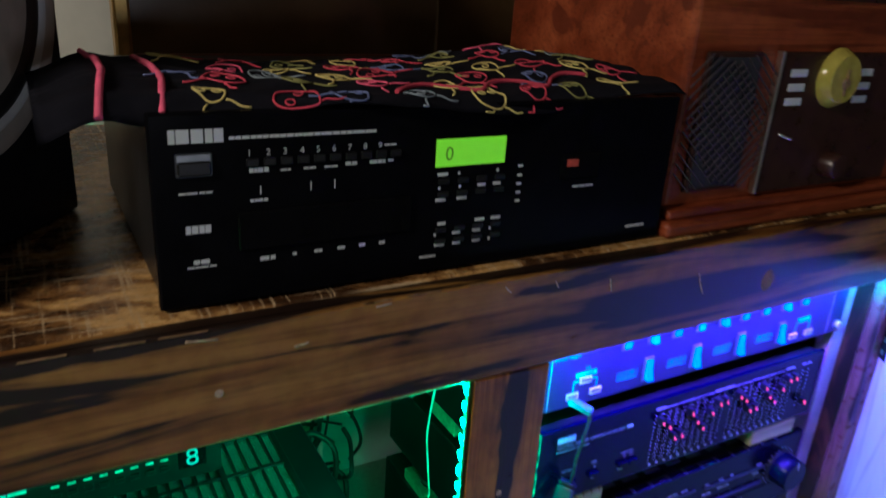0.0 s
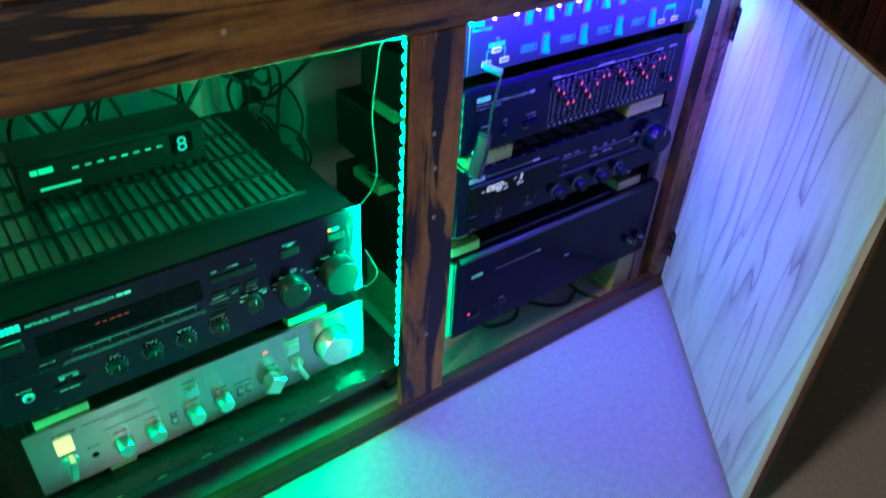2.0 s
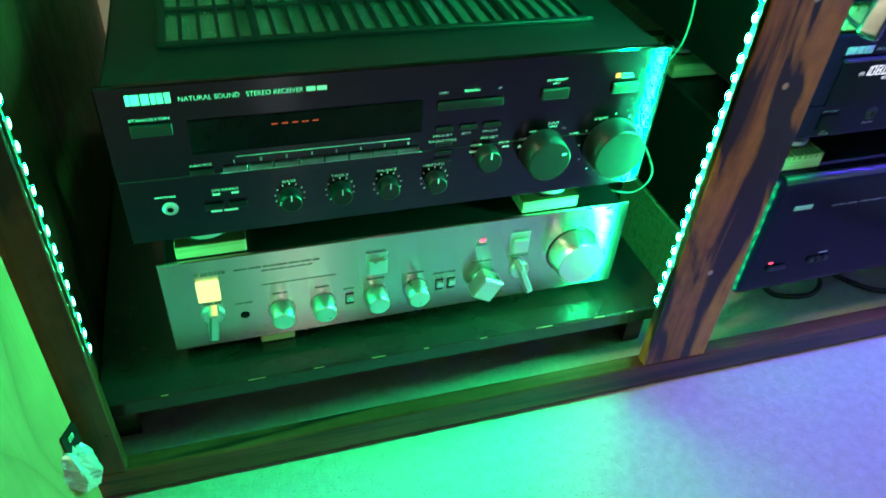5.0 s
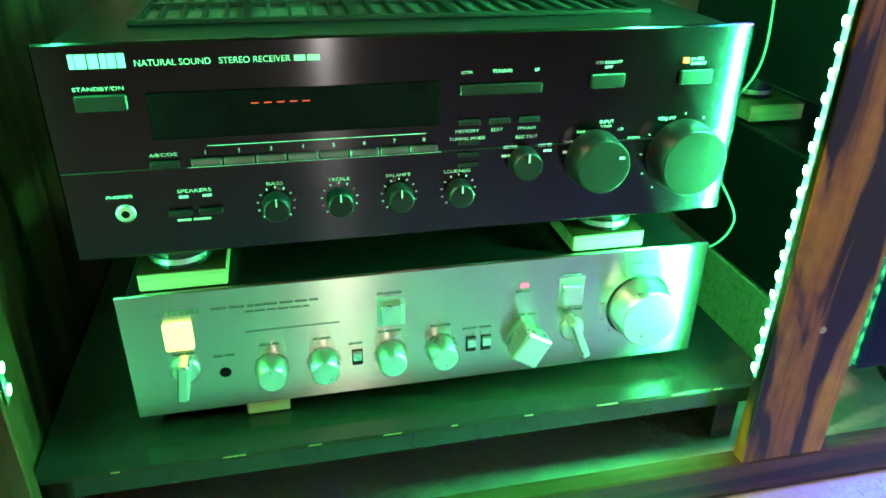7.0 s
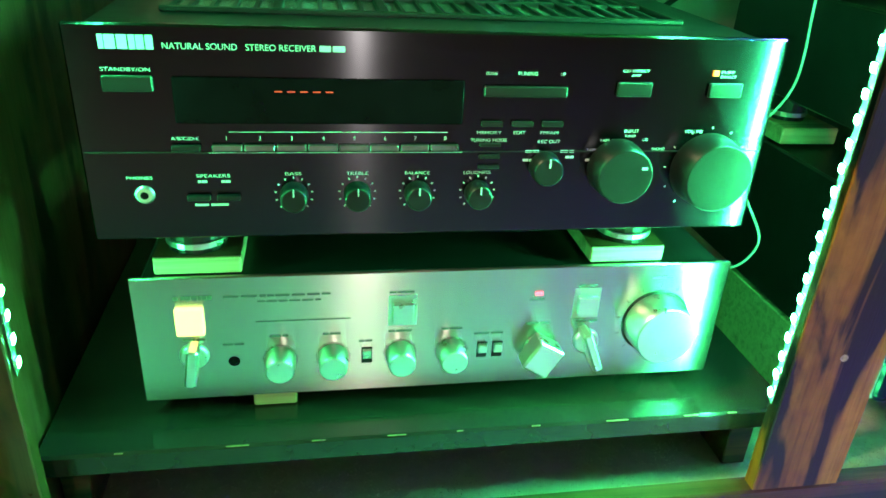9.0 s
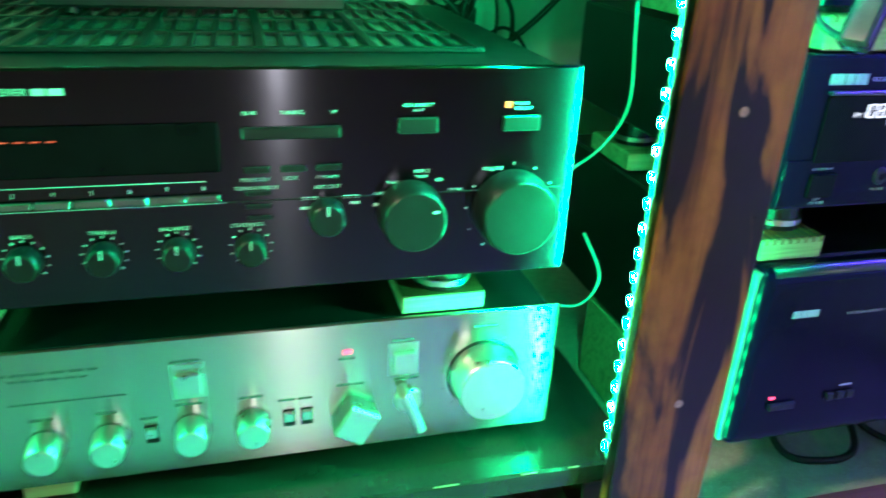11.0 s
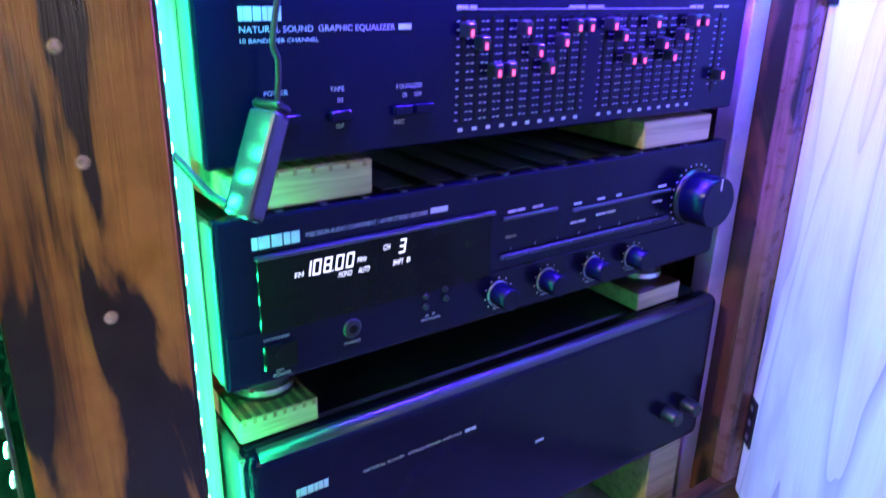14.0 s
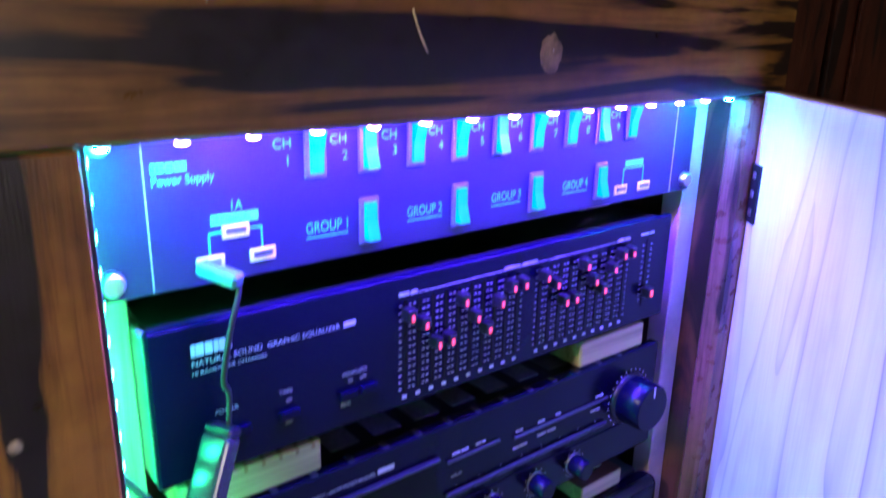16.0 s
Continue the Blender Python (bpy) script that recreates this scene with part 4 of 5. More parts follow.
def tuner_receiver():
    a = thing("tuner_receiver", (0.607, 0.6, 0.272), "black tuner receiver with lit white display", "receiver")
    F, x0, x1, z0, z1 = 0.452, 0.390, 0.824, 0.286, 0.387
    part("case", box(x0 + 0.004, x1 - 0.004, F + 0.01, 0.78, z0 + 0.002, z1 - 0.004, 0.002), "black", a)
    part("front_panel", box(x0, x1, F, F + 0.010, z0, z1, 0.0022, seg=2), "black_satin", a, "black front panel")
    part("side_plate", box(x0 - 0.0008, x0 + 0.0035, F + 0.005, 0.495, z0 + 0.003, z1 - 0.004, 0.0008), "side_metal", a, "bare grey metal side")
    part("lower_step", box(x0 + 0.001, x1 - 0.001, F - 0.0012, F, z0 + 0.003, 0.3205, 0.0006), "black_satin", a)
    feet(a, 0.425, 0.78, 0.492, 0.70, 0.2605, z0 + 0.002, 0.019, True)
    for k in range(9):
        x = 0.47 + k * 0.034
        part("top_slot", box(x, x + 0.022, 0.475, 0.73, z1 - 0.0042, z1 - 0.0034), "vent_dark", a, "row of vent slots")
    for k in range(14):
        x = 0.425 + k * 0.0265
        part("edge_rib", box(x, x + 0.004, F + 0.0004, F + 0.009, z1, z1 + 0.0007), "satin_edge", a)
    part("window", box(0.411, 0.574, F - 0.0014, F, 0.318, 0.362, 0.0006), "gloss", a, "smoked display window")
    part("window_rim", box(0.410, 0.575, F - 0.004, F, 0.3625, 0.3650, 0.0006), "satin_edge", a)
    lit = bmesh.new()
    for ch, dx in (("1", 0.0), ("0", 0.0062), ("8", 0.0130), ("0", 0.0206), ("0", 0.0274)):
        seven_segment(ch, 0.4372 + dx, F - 0.0014, 0.3475, 0.0048, 0.0090, lit)
    box(0.4560, 0.4567, F - 0.0018, F - 0.0014, 0.3475, 0.3482, bm=lit)
    seven_segment("3", 0.5005, F - 0.0014, 0.3495, 0.0045, 0.0088, lit)
    for t, x, z, h, w in (("FM", 0.4325, 0.3480, 0.0032, 0.005), ("MHz", 0.4720, 0.3495, 0.0032, 0.006), ("CH", 0.489, 0.3535, 0.0034, 0.0045), ("MONO", 0.4605, 0.3425, 0.0034, 0.0085), ("AUTO", 0.4735, 0.3425, 0.0034, 0.0075), ("SHIFT", 0.4975, 0.3425, 0.0034, 0.0075), ("B", 0.5075, 0.3425, 0.0034, 0.0024)):
        words(t, x, F - 0.0014, z, h, lit, w)
    for v in lit.verts:
        v.co.x += 0.16 * (v.co.z - 0.348)
    part("display_figure", lit, "white_glow", a, "glowing white station figures")
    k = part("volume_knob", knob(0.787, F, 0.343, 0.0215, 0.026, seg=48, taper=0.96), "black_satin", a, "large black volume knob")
    part("knob_rim", knob(0.787, F, 0.343, 0.0235, 0.004, seg=48), "plastic", k)
    part("pointer", box(0.7862, 0.7878, F - 0.0265, F - 0.0258, 0.354, 0.3635), "ink_mid", k)
    ink = tick_ring(0.787, F, 0.343, 0.026, 0.0275, 21, 280, bmesh.new())
    for x in (0.582, 0.627, 0.674, 0.719):
        k = part("knob", knob(x, F, 0.304, 0.0085, 0.017), "black_satin", a, "small black knob")
        part("knob_ring", knob(x, F - 0.0012, 0.304, 0.0095, 0.002), "chrome_dark", k)
        tick_ring(x, F - 0.0012, 0.304, 0.0112, 0.0122, 9, 270, ink, 0.0003)
    part("upper_bar", box(0.583, 0.633, F - 0.0022, F, 0.356, 0.3585, 0.0006), "satin_edge", a)
    part("upper_bar", box(0.648, 0.757, F - 0.0022, F, 0.352, 0.3545, 0.0006), "satin_edge", a)
    part("preset_strip", box(0.582, 0.757, F - 0.003, F, 0.3285, 0.3315, 0.0008), "satin_edge", a)
    for k in range(8):
        part("preset_button", box(0.584 + k * 0.0216, 0.602 + k * 0.0216, F - 0.0042, F - 0.003, 0.3287, 0.3313, 0.0004), "plastic", a)
        words(str(k + 1), 0.592 + k * 0.0216, F, 0.3335, 0.0020, ink)
    s = part("headphone_socket", knob(0.468, F - 0.0012, 0.3075, 0.0062, 0.002), "plastic", a)
    part("hole", knob(0.468, F - 0.0031, 0.3075, 0.004, 0.0003), "gloss", s)
    part("power_button", box(0.411, 0.432, F - 0.0035, F - 0.001, 0.2945, 0.3115, 0.0012), "gloss", a, "push power button")
    for x, z in ((0.521, 0.3165), (0.536, 0.318), (0.521, 0.309), (0.537, 0.311)):
        part("push_button", knob(x, F - 0.0012, z, 0.002, 0.003, seg=12), "plastic", a)
    bars(0.4095, F, 0.3685, 0.0285, 0.0068, 5, ink)
    words("PRECISION AUDIO COMPONENT / AM-FM STEREO RECEIVER", 0.441, F, 0.3705, 0.0026, ink, 0.082)
    bars(0.525, F, 0.3705, 0.015, 0.0034, 1, ink, 4)
    for t, x, z, h, w in (("PHONES", 0.4625, 0.2975, 0.0018, 0.011), ("POWER", 0.4165, 0.2895, 0.0022, 0.011), ("OFF", 0.4185, 0.2925, 0.0016, 0.005), ("ON-STANDBY", 0.412, 0.3135, 0.0016, 0.016), ("BASS", 0.578, 0.2925, 0.0017, 0.007), ("TREBLE", 0.6215, 0.2925, 0.0017, 0.010), ("BALANCE", 0.668, 0.2925, 0.0017, 0.012), ("LOUDNESS", 0.712, 0.2925, 0.0017, 0.013), ("SPEAKERS", 0.518, 0.2985, 0.0018, 0.015), ("A  B", 0.521, 0.3015, 0.0016, 0.008), ("MEMORY", 0.587, 0.3425, 0.0020, 0.010), ("DIRECT", 0.548, 0.352, 0.0016, 0.014)):
        words(t, x, F - (0.0012 if z < 0.318 else 0), z, h, ink, w)
    for x, w, z in ((0.588, 0.016, 0.3605), (0.61, 0.010, 0.3605), (0.65, 0.008, 0.3565), (0.674, 0.008, 0.3565), (0.694, 0.006, 0.3565), (0.742, 0.010, 0.3565), (0.648, 0.016, 0.3425), (0.674, 0.022, 0.3445), (0.737, 0.012, 0.3445), (0.74, 0.012, 0.2945), (0.752, 0.014, 0.312)):
        bars(x, F, z, w, 0.0017, 2, ink, int(x * 999))
    part("print", ink, "ink_mid", a)
    return a


SLIDERS = (0.81, 0.69, 0.43, 0.43, 0.82, 0.6, 0.43, 0.69, 0.83, 0.83, 0.84, 0.72, 0.47, 0.47, 0.85, 0.62, 0.48, 0.71, 0.86, 0.86)


def equalizer():
    a = thing("graphic_equalizer", (0.605, 0.6, 0.41), "black graphic equalizer with twenty lit sliders", "equalizer")
    F, x0, x1, z0, z1 = 0.452, 0.389, 0.822, 0.414, 0.504
    part("case", box(x0 + 0.004, x1 - 0.004, F + 0.006, 0.70, z0 + 0.002, z1 - 0.003, 0.002), "black", a)
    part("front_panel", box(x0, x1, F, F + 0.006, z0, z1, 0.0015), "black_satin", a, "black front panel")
    part("side_plate", box(x0 - 0.0006, x0 + 0.0035, F + 0.004, 0.49, z0 + 0.003, z1 - 0.003, 0.0008), "side_metal", a, "bare grey metal side")
    ink = bmesh.new()
    lo, hi = 0.4245, 0.4875
    xs = [0.546 + k * 0.01085 for k in range(10)] + [0.666 + k * 0.01075 for k in range(10)]
    for k, x in enumerate(xs):
        part("slot", box(x - 0.0013, x + 0.0013, F - 0.0005, F, lo, hi), "gloss", a)
        z = lo + 0.0035 + SLIDERS[k] * (hi - lo)
        cap = part("slider", box(x - 0.0035, x + 0.0035, F - 0.009, F - 0.0005, z - 0.0032, z + 0.0048, 0.0008), "plastic", a, "black slider with a red lamp")
        part("lamp", box(x - 0.0010, x + 0.0010, F - 0.0094, F - 0.009, z - 0.0026, z + 0.0010), "red_dot", cap)
        for j in range(13):
            box(x - 0.0048, x - 0.0026, F - 0.0003, F, lo + 0.002 + j * 0.0048, lo + 0.0024 + j * 0.0048, bm=ink)
            box(x + 0.0026, x + 0.0048, F - 0.0003, F, lo + 0.002 + j * 0.0048, lo + 0.0024 + j * 0.0048, bm=ink)
        bars(x - 0.002, F, lo - 0.0048, 0.004, 0.002, 1, ink)
    part("slot", box(0.7897, 0.7923, F - 0.0005, F, lo + 0.004, hi), "gloss", a)
    cap = part("slider", box(0.7875, 0.7945, F - 0.009, F - 0.0005, 0.438, 0.4465, 0.0008), "plastic", a)
    part("lamp", box(0.7898, 0.7922, F - 0.0096, F - 0.009, 0.4395, 0.4445), "red_dot", cap)
    for j in range(11):
        box(0.7845, 0.7872, F - 0.0003, F, lo + 0.01 + j * 0.0048, lo + 0.0104 + j * 0.0048, bm=ink)
        box(0.7948, 0.7975, F - 0.0003, F, lo + 0.01 + j * 0.0048, lo + 0.0104 + j * 0.0048, bm=ink)
    box(0.541, 0.768, F - 0.0003, F, 0.4908, 0.4912, bm=ink)
    for x, w in ((0.541, 0.015), (0.63, 0.034), (0.752, 0.016), (0.781, 0.018)):
        bars(x, F, 0.4915, w, 0.0016, 2, ink, int(x * 500))
    bars(0.411, F, 0.486, 0.0225, 0.0066, 6, ink)
    words("NATURAL SOUND  GRAPHIC EQUALIZER", 0.411, F, 0.4805, 0.003, ink, 0.088)
    bars(0.5015, F, 0.4805, 0.0095, 0.003, 1, ink)
    words("10 BANDS PER CHANNEL", 0.411, F, 0.4755, 0.002, ink, 0.042)
    for t, x, z, w in (("POWER", 0.4215, 0.4495, 0.013), ("TAPE", 0.4585, 0.4495, 0.0085), ("EQUALIZER", 0.500, 0.4485, 0.0175), ("IN", 0.463, 0.4435, 0.003), ("OUT", 0.4615, 0.4295, 0.005), ("REC", 0.4985, 0.4285, 0.007), ("ON", 0.504, 0.4435, 0.003), ("OFF", 0.512, 0.4435, 0.005)):
        words(t, x, F, z, 0.0024, ink, w)
    part("print", ink, "ink_mid", a)
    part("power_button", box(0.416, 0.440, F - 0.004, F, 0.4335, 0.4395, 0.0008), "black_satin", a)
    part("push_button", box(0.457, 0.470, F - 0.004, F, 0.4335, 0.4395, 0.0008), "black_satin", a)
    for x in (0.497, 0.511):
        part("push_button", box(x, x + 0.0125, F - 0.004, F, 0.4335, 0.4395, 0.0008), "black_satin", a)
    feet(a, 0.42, 0.79, 0.48, 0.66, 0.410, z0 + 0.002, 0.016)
    return a


def rocker(a, x, F, z, high, wide, on):
    bez = part("rocker_switch", box(x - wide / 2, x + wide / 2, F - 0.002, F, z - high / 2, z + high / 2, 0.0006), "rocker_frame", a, "pale green rocker switch")
    bm = bmesh.new()
    w, h, d = wide * 0.29, high * 0.40, 0.006
    tilt = 0.002 if on else -0.002
    ys = (F - 0.002, F - d + tilt, F - 0.0045, F - d - tilt)
    for sx in (-1, 1):
        bm.verts.new((x + sx * w, F - 0.0015, z + h))
        bm.verts.new((x + sx * w, ys[1], z + h))
        bm.verts.new((x + sx * w, ys[2], z))
        bm.verts.new((x + sx * w, ys[3], z - h))
        bm.verts.new((x + sx * w, F - 0.0015, z - h))
    bm.verts.ensure_lookup_table()
    v = bm.verts
    bm.faces.new((v[0], v[1], v[2], v[3], v[4]))
    bm.faces.new((v[9], v[8], v[7], v[6], v[5]))
    for k in range(4):
        bm.faces.new((v[k], v[k + 5], v[k + 6], v[k + 1]))
    bmesh.ops.recalc_face_normals(bm, faces=bm.faces)
    part("rocker", bm, "rocker", bez, "pale green rocker")
    return bez


def power_supply():
    a = thing("rack_power_supply", (0.61, 0.56, 0.5185), "rack power supply with rows of green rocker switches", "power supply")
    F, x0, x1, z0, z1 = 0.4605, 0.3695, 0.852, 0.5205, 0.609
    part("case", box(0.397, 0.826, F + 0.003, 0.64, z0 + 0.002, z1 - 0.002, 0.001), "black", a)
    part("front_panel", box(x0, x1, F, F + 0.003, z0, z1, 0.0008), "grey_paint", a, "dark grey front panel with rack ears")
    for k in range(9):
        rocker(a, 0.490 + k * 0.0343, F, 0.5845, 0.029, 0.0135, k % 3 == 1)
    for x in (0.5245, 0.594, 0.6635, 0.733):
        rocker(a, x, F, 0.541, 0.028, 0.0135, True)
    ink = bmesh.new()
    for k in range(4):
        words("GROUP %d" % (k + 1), 0.4835 + k * 0.0695, F, 0.5385, 0.0062, ink, 0.027)
        box(0.4835 + k * 0.0695, 0.5105 + k * 0.0695, F - 0.0004, F, 0.5355, 0.5361, bm=ink)
    for k in range(9):
        words("CH", 0.4655 + k * 0.0343, F, 0.588, 0.0052, ink, 0.0105)
        words(str(k + 1), 0.4735 + k * 0.0343, F, 0.5785, 0.0052, ink)
    bars(0.402, F, 0.602, 0.048, 0.006, 9, ink)
    bars(0.402, F, 0.5815, 0.018, 0.0045, 5, ink)
    words("Power Supply", 0.402, F, 0.575, 0.0046, ink, 0.031)
    words("1A", 0.441, F, 0.5585, 0.005, ink, 0.006)
    for px, s in ((0.4425, 1.0), (0.7735, 0.85)):
        box(px - 0.013 * s, px + 0.013 * s, F - 0.0004, F, 0.5515 if s == 1 else 0.549, 0.5567 if s == 1 else 0.5535, bm=ink)
        z = 0.5475 if s == 1 else 0.5475
        for sx in (-1, 1):
            box(px + sx * 0.0145 * s - 0.0004, px + sx * 0.0145 * s + 0.0004, F - 0.0004, F, 0.535, z, bm=ink)
        box(px - 0.0145 * s, px + 0.0145 * s, F - 0.0004, F, z - 0.0006, z + 0.0002, bm=ink)
    for ex in (0.3985, 0.8245):
        part("ear_seam", box(ex - 0.0003, ex + 0.0003, F - 0.0004, F, z0 + 0.001, z1 - 0.001), "ink_mid", a)
    part("print", ink, "ink_mint", a)
    part("label_text", words("CHARGER", 0.4425, F - 0.0006, 0.5528, 0.003, center=True, wide=0.018), "plastic", a)
    for ux, uz in ((0.4425, 0.547), (0.457, 0.532), (0.428, 0.532), (0.759, 0.531), (0.788, 0.531)):
        u = part("usb_socket", box(ux - 0.0075, ux + 0.0075, F - 0.001, F + 0.002, uz - 0.0035, uz + 0.0035, 0.0004), "white", a, "white usb charging socket")
        part("usb_tongue", box(ux - 0.0055, ux + 0.0055, F - 0.0014, F - 0.001, uz - 0.001, uz + 0.002), "chrome_dark", u)
    for sx in (0.379, 0.843):
        for sz in (0.5305, 0.598):
            s = part("rack_screw", knob(sx, F, sz, 0.0062, 0.006, seg=20), "chrome", a, "round-headed rack screw")
    return a


for args in (("silver", silver_amplifier), ("black", black_receiver), ("switch", channel_switch), ("pa", power_amplifier), ("tuner", tuner_receiver), ("eq", equalizer), ("supply", power_supply)):
    args[1]()

# spacer blocks
for bx in (-0.157, 0.153):
    block(bx, bx + 0.058, 0.497, 0.60, 0.2065, 0.2195, "pine offcut with a dark-stained top", stained=True)
    block(bx, bx + 0.058, 0.72, 0.80, 0.2065, 0.2195)
block(-0.098, -0.066, 0.499, 0.58, 0.0895, 0.1035, "pine block under the silver amplifier")
block(0.400, 0.486, 0.455, 0.545, 0.3885, 0.4095, "thick pine block with a splintered edge")
block(0.722, 0.803, 0.455, 0.59, 0.3885, 0.4095)
block(0.398, 0.449, 0.462, 0.53, 0.2435, 0.2600, "thin pine block with sawn grooves", stained=True)
block(0.748, 0.803, 0.462, 0.54, 0.2435, 0.2600, "thin sawn pine block with a dark-stained top", stained=True)
block(0.40, 0.46, 0.66, 0.74, 0.2435, 0.2600, "thin sawn pine spacer block")
block(0.748, 0.803, 0.66, 0.74, 0.2435, 0.2600, "thin sawn pine spacer block")
block(0.40, 0.50, 0.62, 0.68, 0.3885, 0.4095)
block(0.72, 0.80, 0.62, 0.68, 0.3885, 0.4095)
block(0.796, 0.842, 0.462, 0.55, 0.0, 0.0915, "yellowish pine block on the carpet")
block(0.40, 0.446, 0.56, 0.70, 0.0, 0.0915, "yellowish pine block on the carpet")
block(0.796, 0.842, 0.65, 0.75, 0.0, 0.0915, "yellowish pine block on the carpet")
block(0.76, 0.80, 0.50, 0.58, 0.5045, 0.5180, "small pine block on the equalizer")


# ---- things on top of the cabinet ----
def cd_changer():
    a = thing("cd_changer", (0.278, 0.64, 0.6905), "black multi-disc player with a lime display", "disc player")
    F, x0, x1, z0, z1 = 0.452, 0.061, 0.495, 0.692, 0.820
    part("case", box(x0 + 0.003, x1 - 0.003, F + 0.008, 0.745, z0 + 0.002, z1 - 0.003, 0.002), "black", a)
    part("front_panel", box(x0, x1, F, F + 0.008, z0, z1, 0.0015), "black_deep", a)
    feet(a, x0 + 0.04, x1 - 0.04, 0.48, 0.72, 0.6905, z0 + 0.002)
    part("display", box(0.256, 0.316, F - 0.001, F, 0.7745, 0.795), "lcd", a, "lime green lit display")
    part("display_figure", words("0", 0.2635, F - 0.0012, 0.7795, 0.010), "lcd_ink", a)
    part("drawer", box(0.112, 0.238, F - 0.002, F, 0.728, 0.755, 0.001), "gloss", a, "glossy disc drawer front")
    rim = part("power_button", box(0.0755, 0.0975, F - 0.0012, F, 0.7805, 0.7955, 0.001), "chrome_dark", a)
    part("button_cap", box(0.0765, 0.0965, F - 0.003, F - 0.0012, 0.7815, 0.7905, 0.001), "plastic", rim)
    ink = bars(0.0725, F, 0.8015, 0.0335, 0.0085, 5)
    bars(0.1085, F, 0.8027, 0.100, 0.0019, 26, ink, 11)
    for x, z, w, h in ((0.0775, 0.7915, 0.019, 0.004), (0.0765, 0.7690, 0.021, 0.0022), (0.0795, 0.7415, 0.016, 0.0095), (0.083, 0.7215, 0.011, 0.005), (0.079, 0.7195, 0.019, 0.0018), (0.1205, 0.7605, 0.012, 0.003), (0.1205, 0.7795, 0.013, 0.0055), (0.141, 0.780, 0.007, 0.0022), (0.1565, 0.780, 0.009, 0.0022), (0.171, 0.780, 0.010, 0.0022), (0.186, 0.780, 0.009, 0.0045), (0.204, 0.780, 0.012, 0.0045), (0.218, 0.781, 0.004, 0.003), (0.2145, 0.7925, 0.010, 0.0022), (0.126, 0.7185, 0.011, 0.005), (0.1485, 0.7195, 0.003, 0.004), (0.164, 0.7195, 0.006, 0.004), (0.181, 0.7195, 0.006, 0.004), (0.1975, 0.7195, 0.005, 0.004), (0.213, 0.7195, 0.005, 0.004), (0.387, 0.7475, 0.022, 0.003), (0.4535, 0.7045, 0.022, 0.004), (0.247, 0.7035, 0.014, 0.003)):
        bars(x, F, z + 0.2 * h, w, 0.55 * h, 4 if w > 0.011 else 2, ink, int(x * 997))
    for k in range(9):
        words(str(k + 1), 0.1205 + k * 0.0112, F, 0.7915, 0.0042, ink)
    for x in (0.1275, 0.1615, 0.1785):
        box(x - 0.0003, x + 0.0003, F - 0.0004, F, 0.7655, 0.7715, bm=ink)
    rnd = random.Random(4)
    for r, z in enumerate((0.7675, 0.757, 0.748, 0.729, 0.7205, 0.712)):
        for k in range(4):
            x = 0.2595 + k * 0.0165 + rnd.uniform(-0.002, 0.002)
            if rnd.random() < 0.85:
                bars(x, F, z, rnd.choice((0.002, 0.002, 0.008, 0.010)), 0.0024, 1, ink)
    for z in (0.7695, 0.762, 0.755, 0.748, 0.741):
        bars(0.330, F, z, 0.005, 0.002, 1, ink)
    part("print", ink, "ink", a)
    for z in (0.7615, 0.7515, 0.7235, 0.7145):
        for k in range(4):
            part("push_button", box(0.259 + k * 0.0165, 0.268 + k * 0.0165, F - 0.002, F, z, z + 0.004, 0.0005), "plastic", a)
    for k in range(10):
        part("disc_button", box(0.1185 + k * 0.0112, 0.1265 + k * 0.0112, F - 0.002, F, 0.785, 0.790, 0.0005), "plastic", a)
    part("remote_sensor", box(0.372, 0.412, F - 0.0012, F, 0.756, 0.777, 0.0006), "gloss", a)
    part("indicator", box(0.3775, 0.389, F - 0.0016, F - 0.0012, 0.7665, 0.7725), "red_lens", a, "dull red lamp window")
    return a


def cloth_height(u, v):
    fold = 0.5 + 0.5 * math.sin(7.0 * u + 2.2 * math.sin(4 * v))
    return 0.003 + 0.006 * fold * (0.4 + 0.6 * math.sin(math.pi * v)) + 0.012 * (0.5 + 0.5 * noise.noise(Vector((u * 5.0, v * 3.0, 3.1)))) * math.sin(math.pi * min(1, v * 1.1)) + 0.004 * noise.noise(Vector((u * 15, v * 11, 0)))


def cloth_point(u, v, lift=0.0):
    """u along x from 0 to 1, v from front to back; the end sags over the case's side."""
    x = 0.004 + u * 0.499
    y = 0.450 + v * (0.185 + 0.05 * u) + 0.008 * math.sin(9 * u)
    z = 0.8205 + cloth_height(u, v)
    z += 0.011 * math.exp(-((u - 0.80) / 0.13) ** 2 - ((v - 0.75) / 0.3) ** 2) - 0.004 * math.exp(-((u - 0.36) / 0.12) ** 2) * v
    if v < 0.06:
        z -= (0.06 - v) * 0.20 * (0.6 + 0.4 * math.sin(12 * u))
    if x < 0.058:
        d = 0.058 - x
        z += -0.14 * d * (1 - 0.7 * v) + 0.005 * math.sin(d * 90) * (1 - 0.5 * v)
    return Vector((x, y, z + lift))


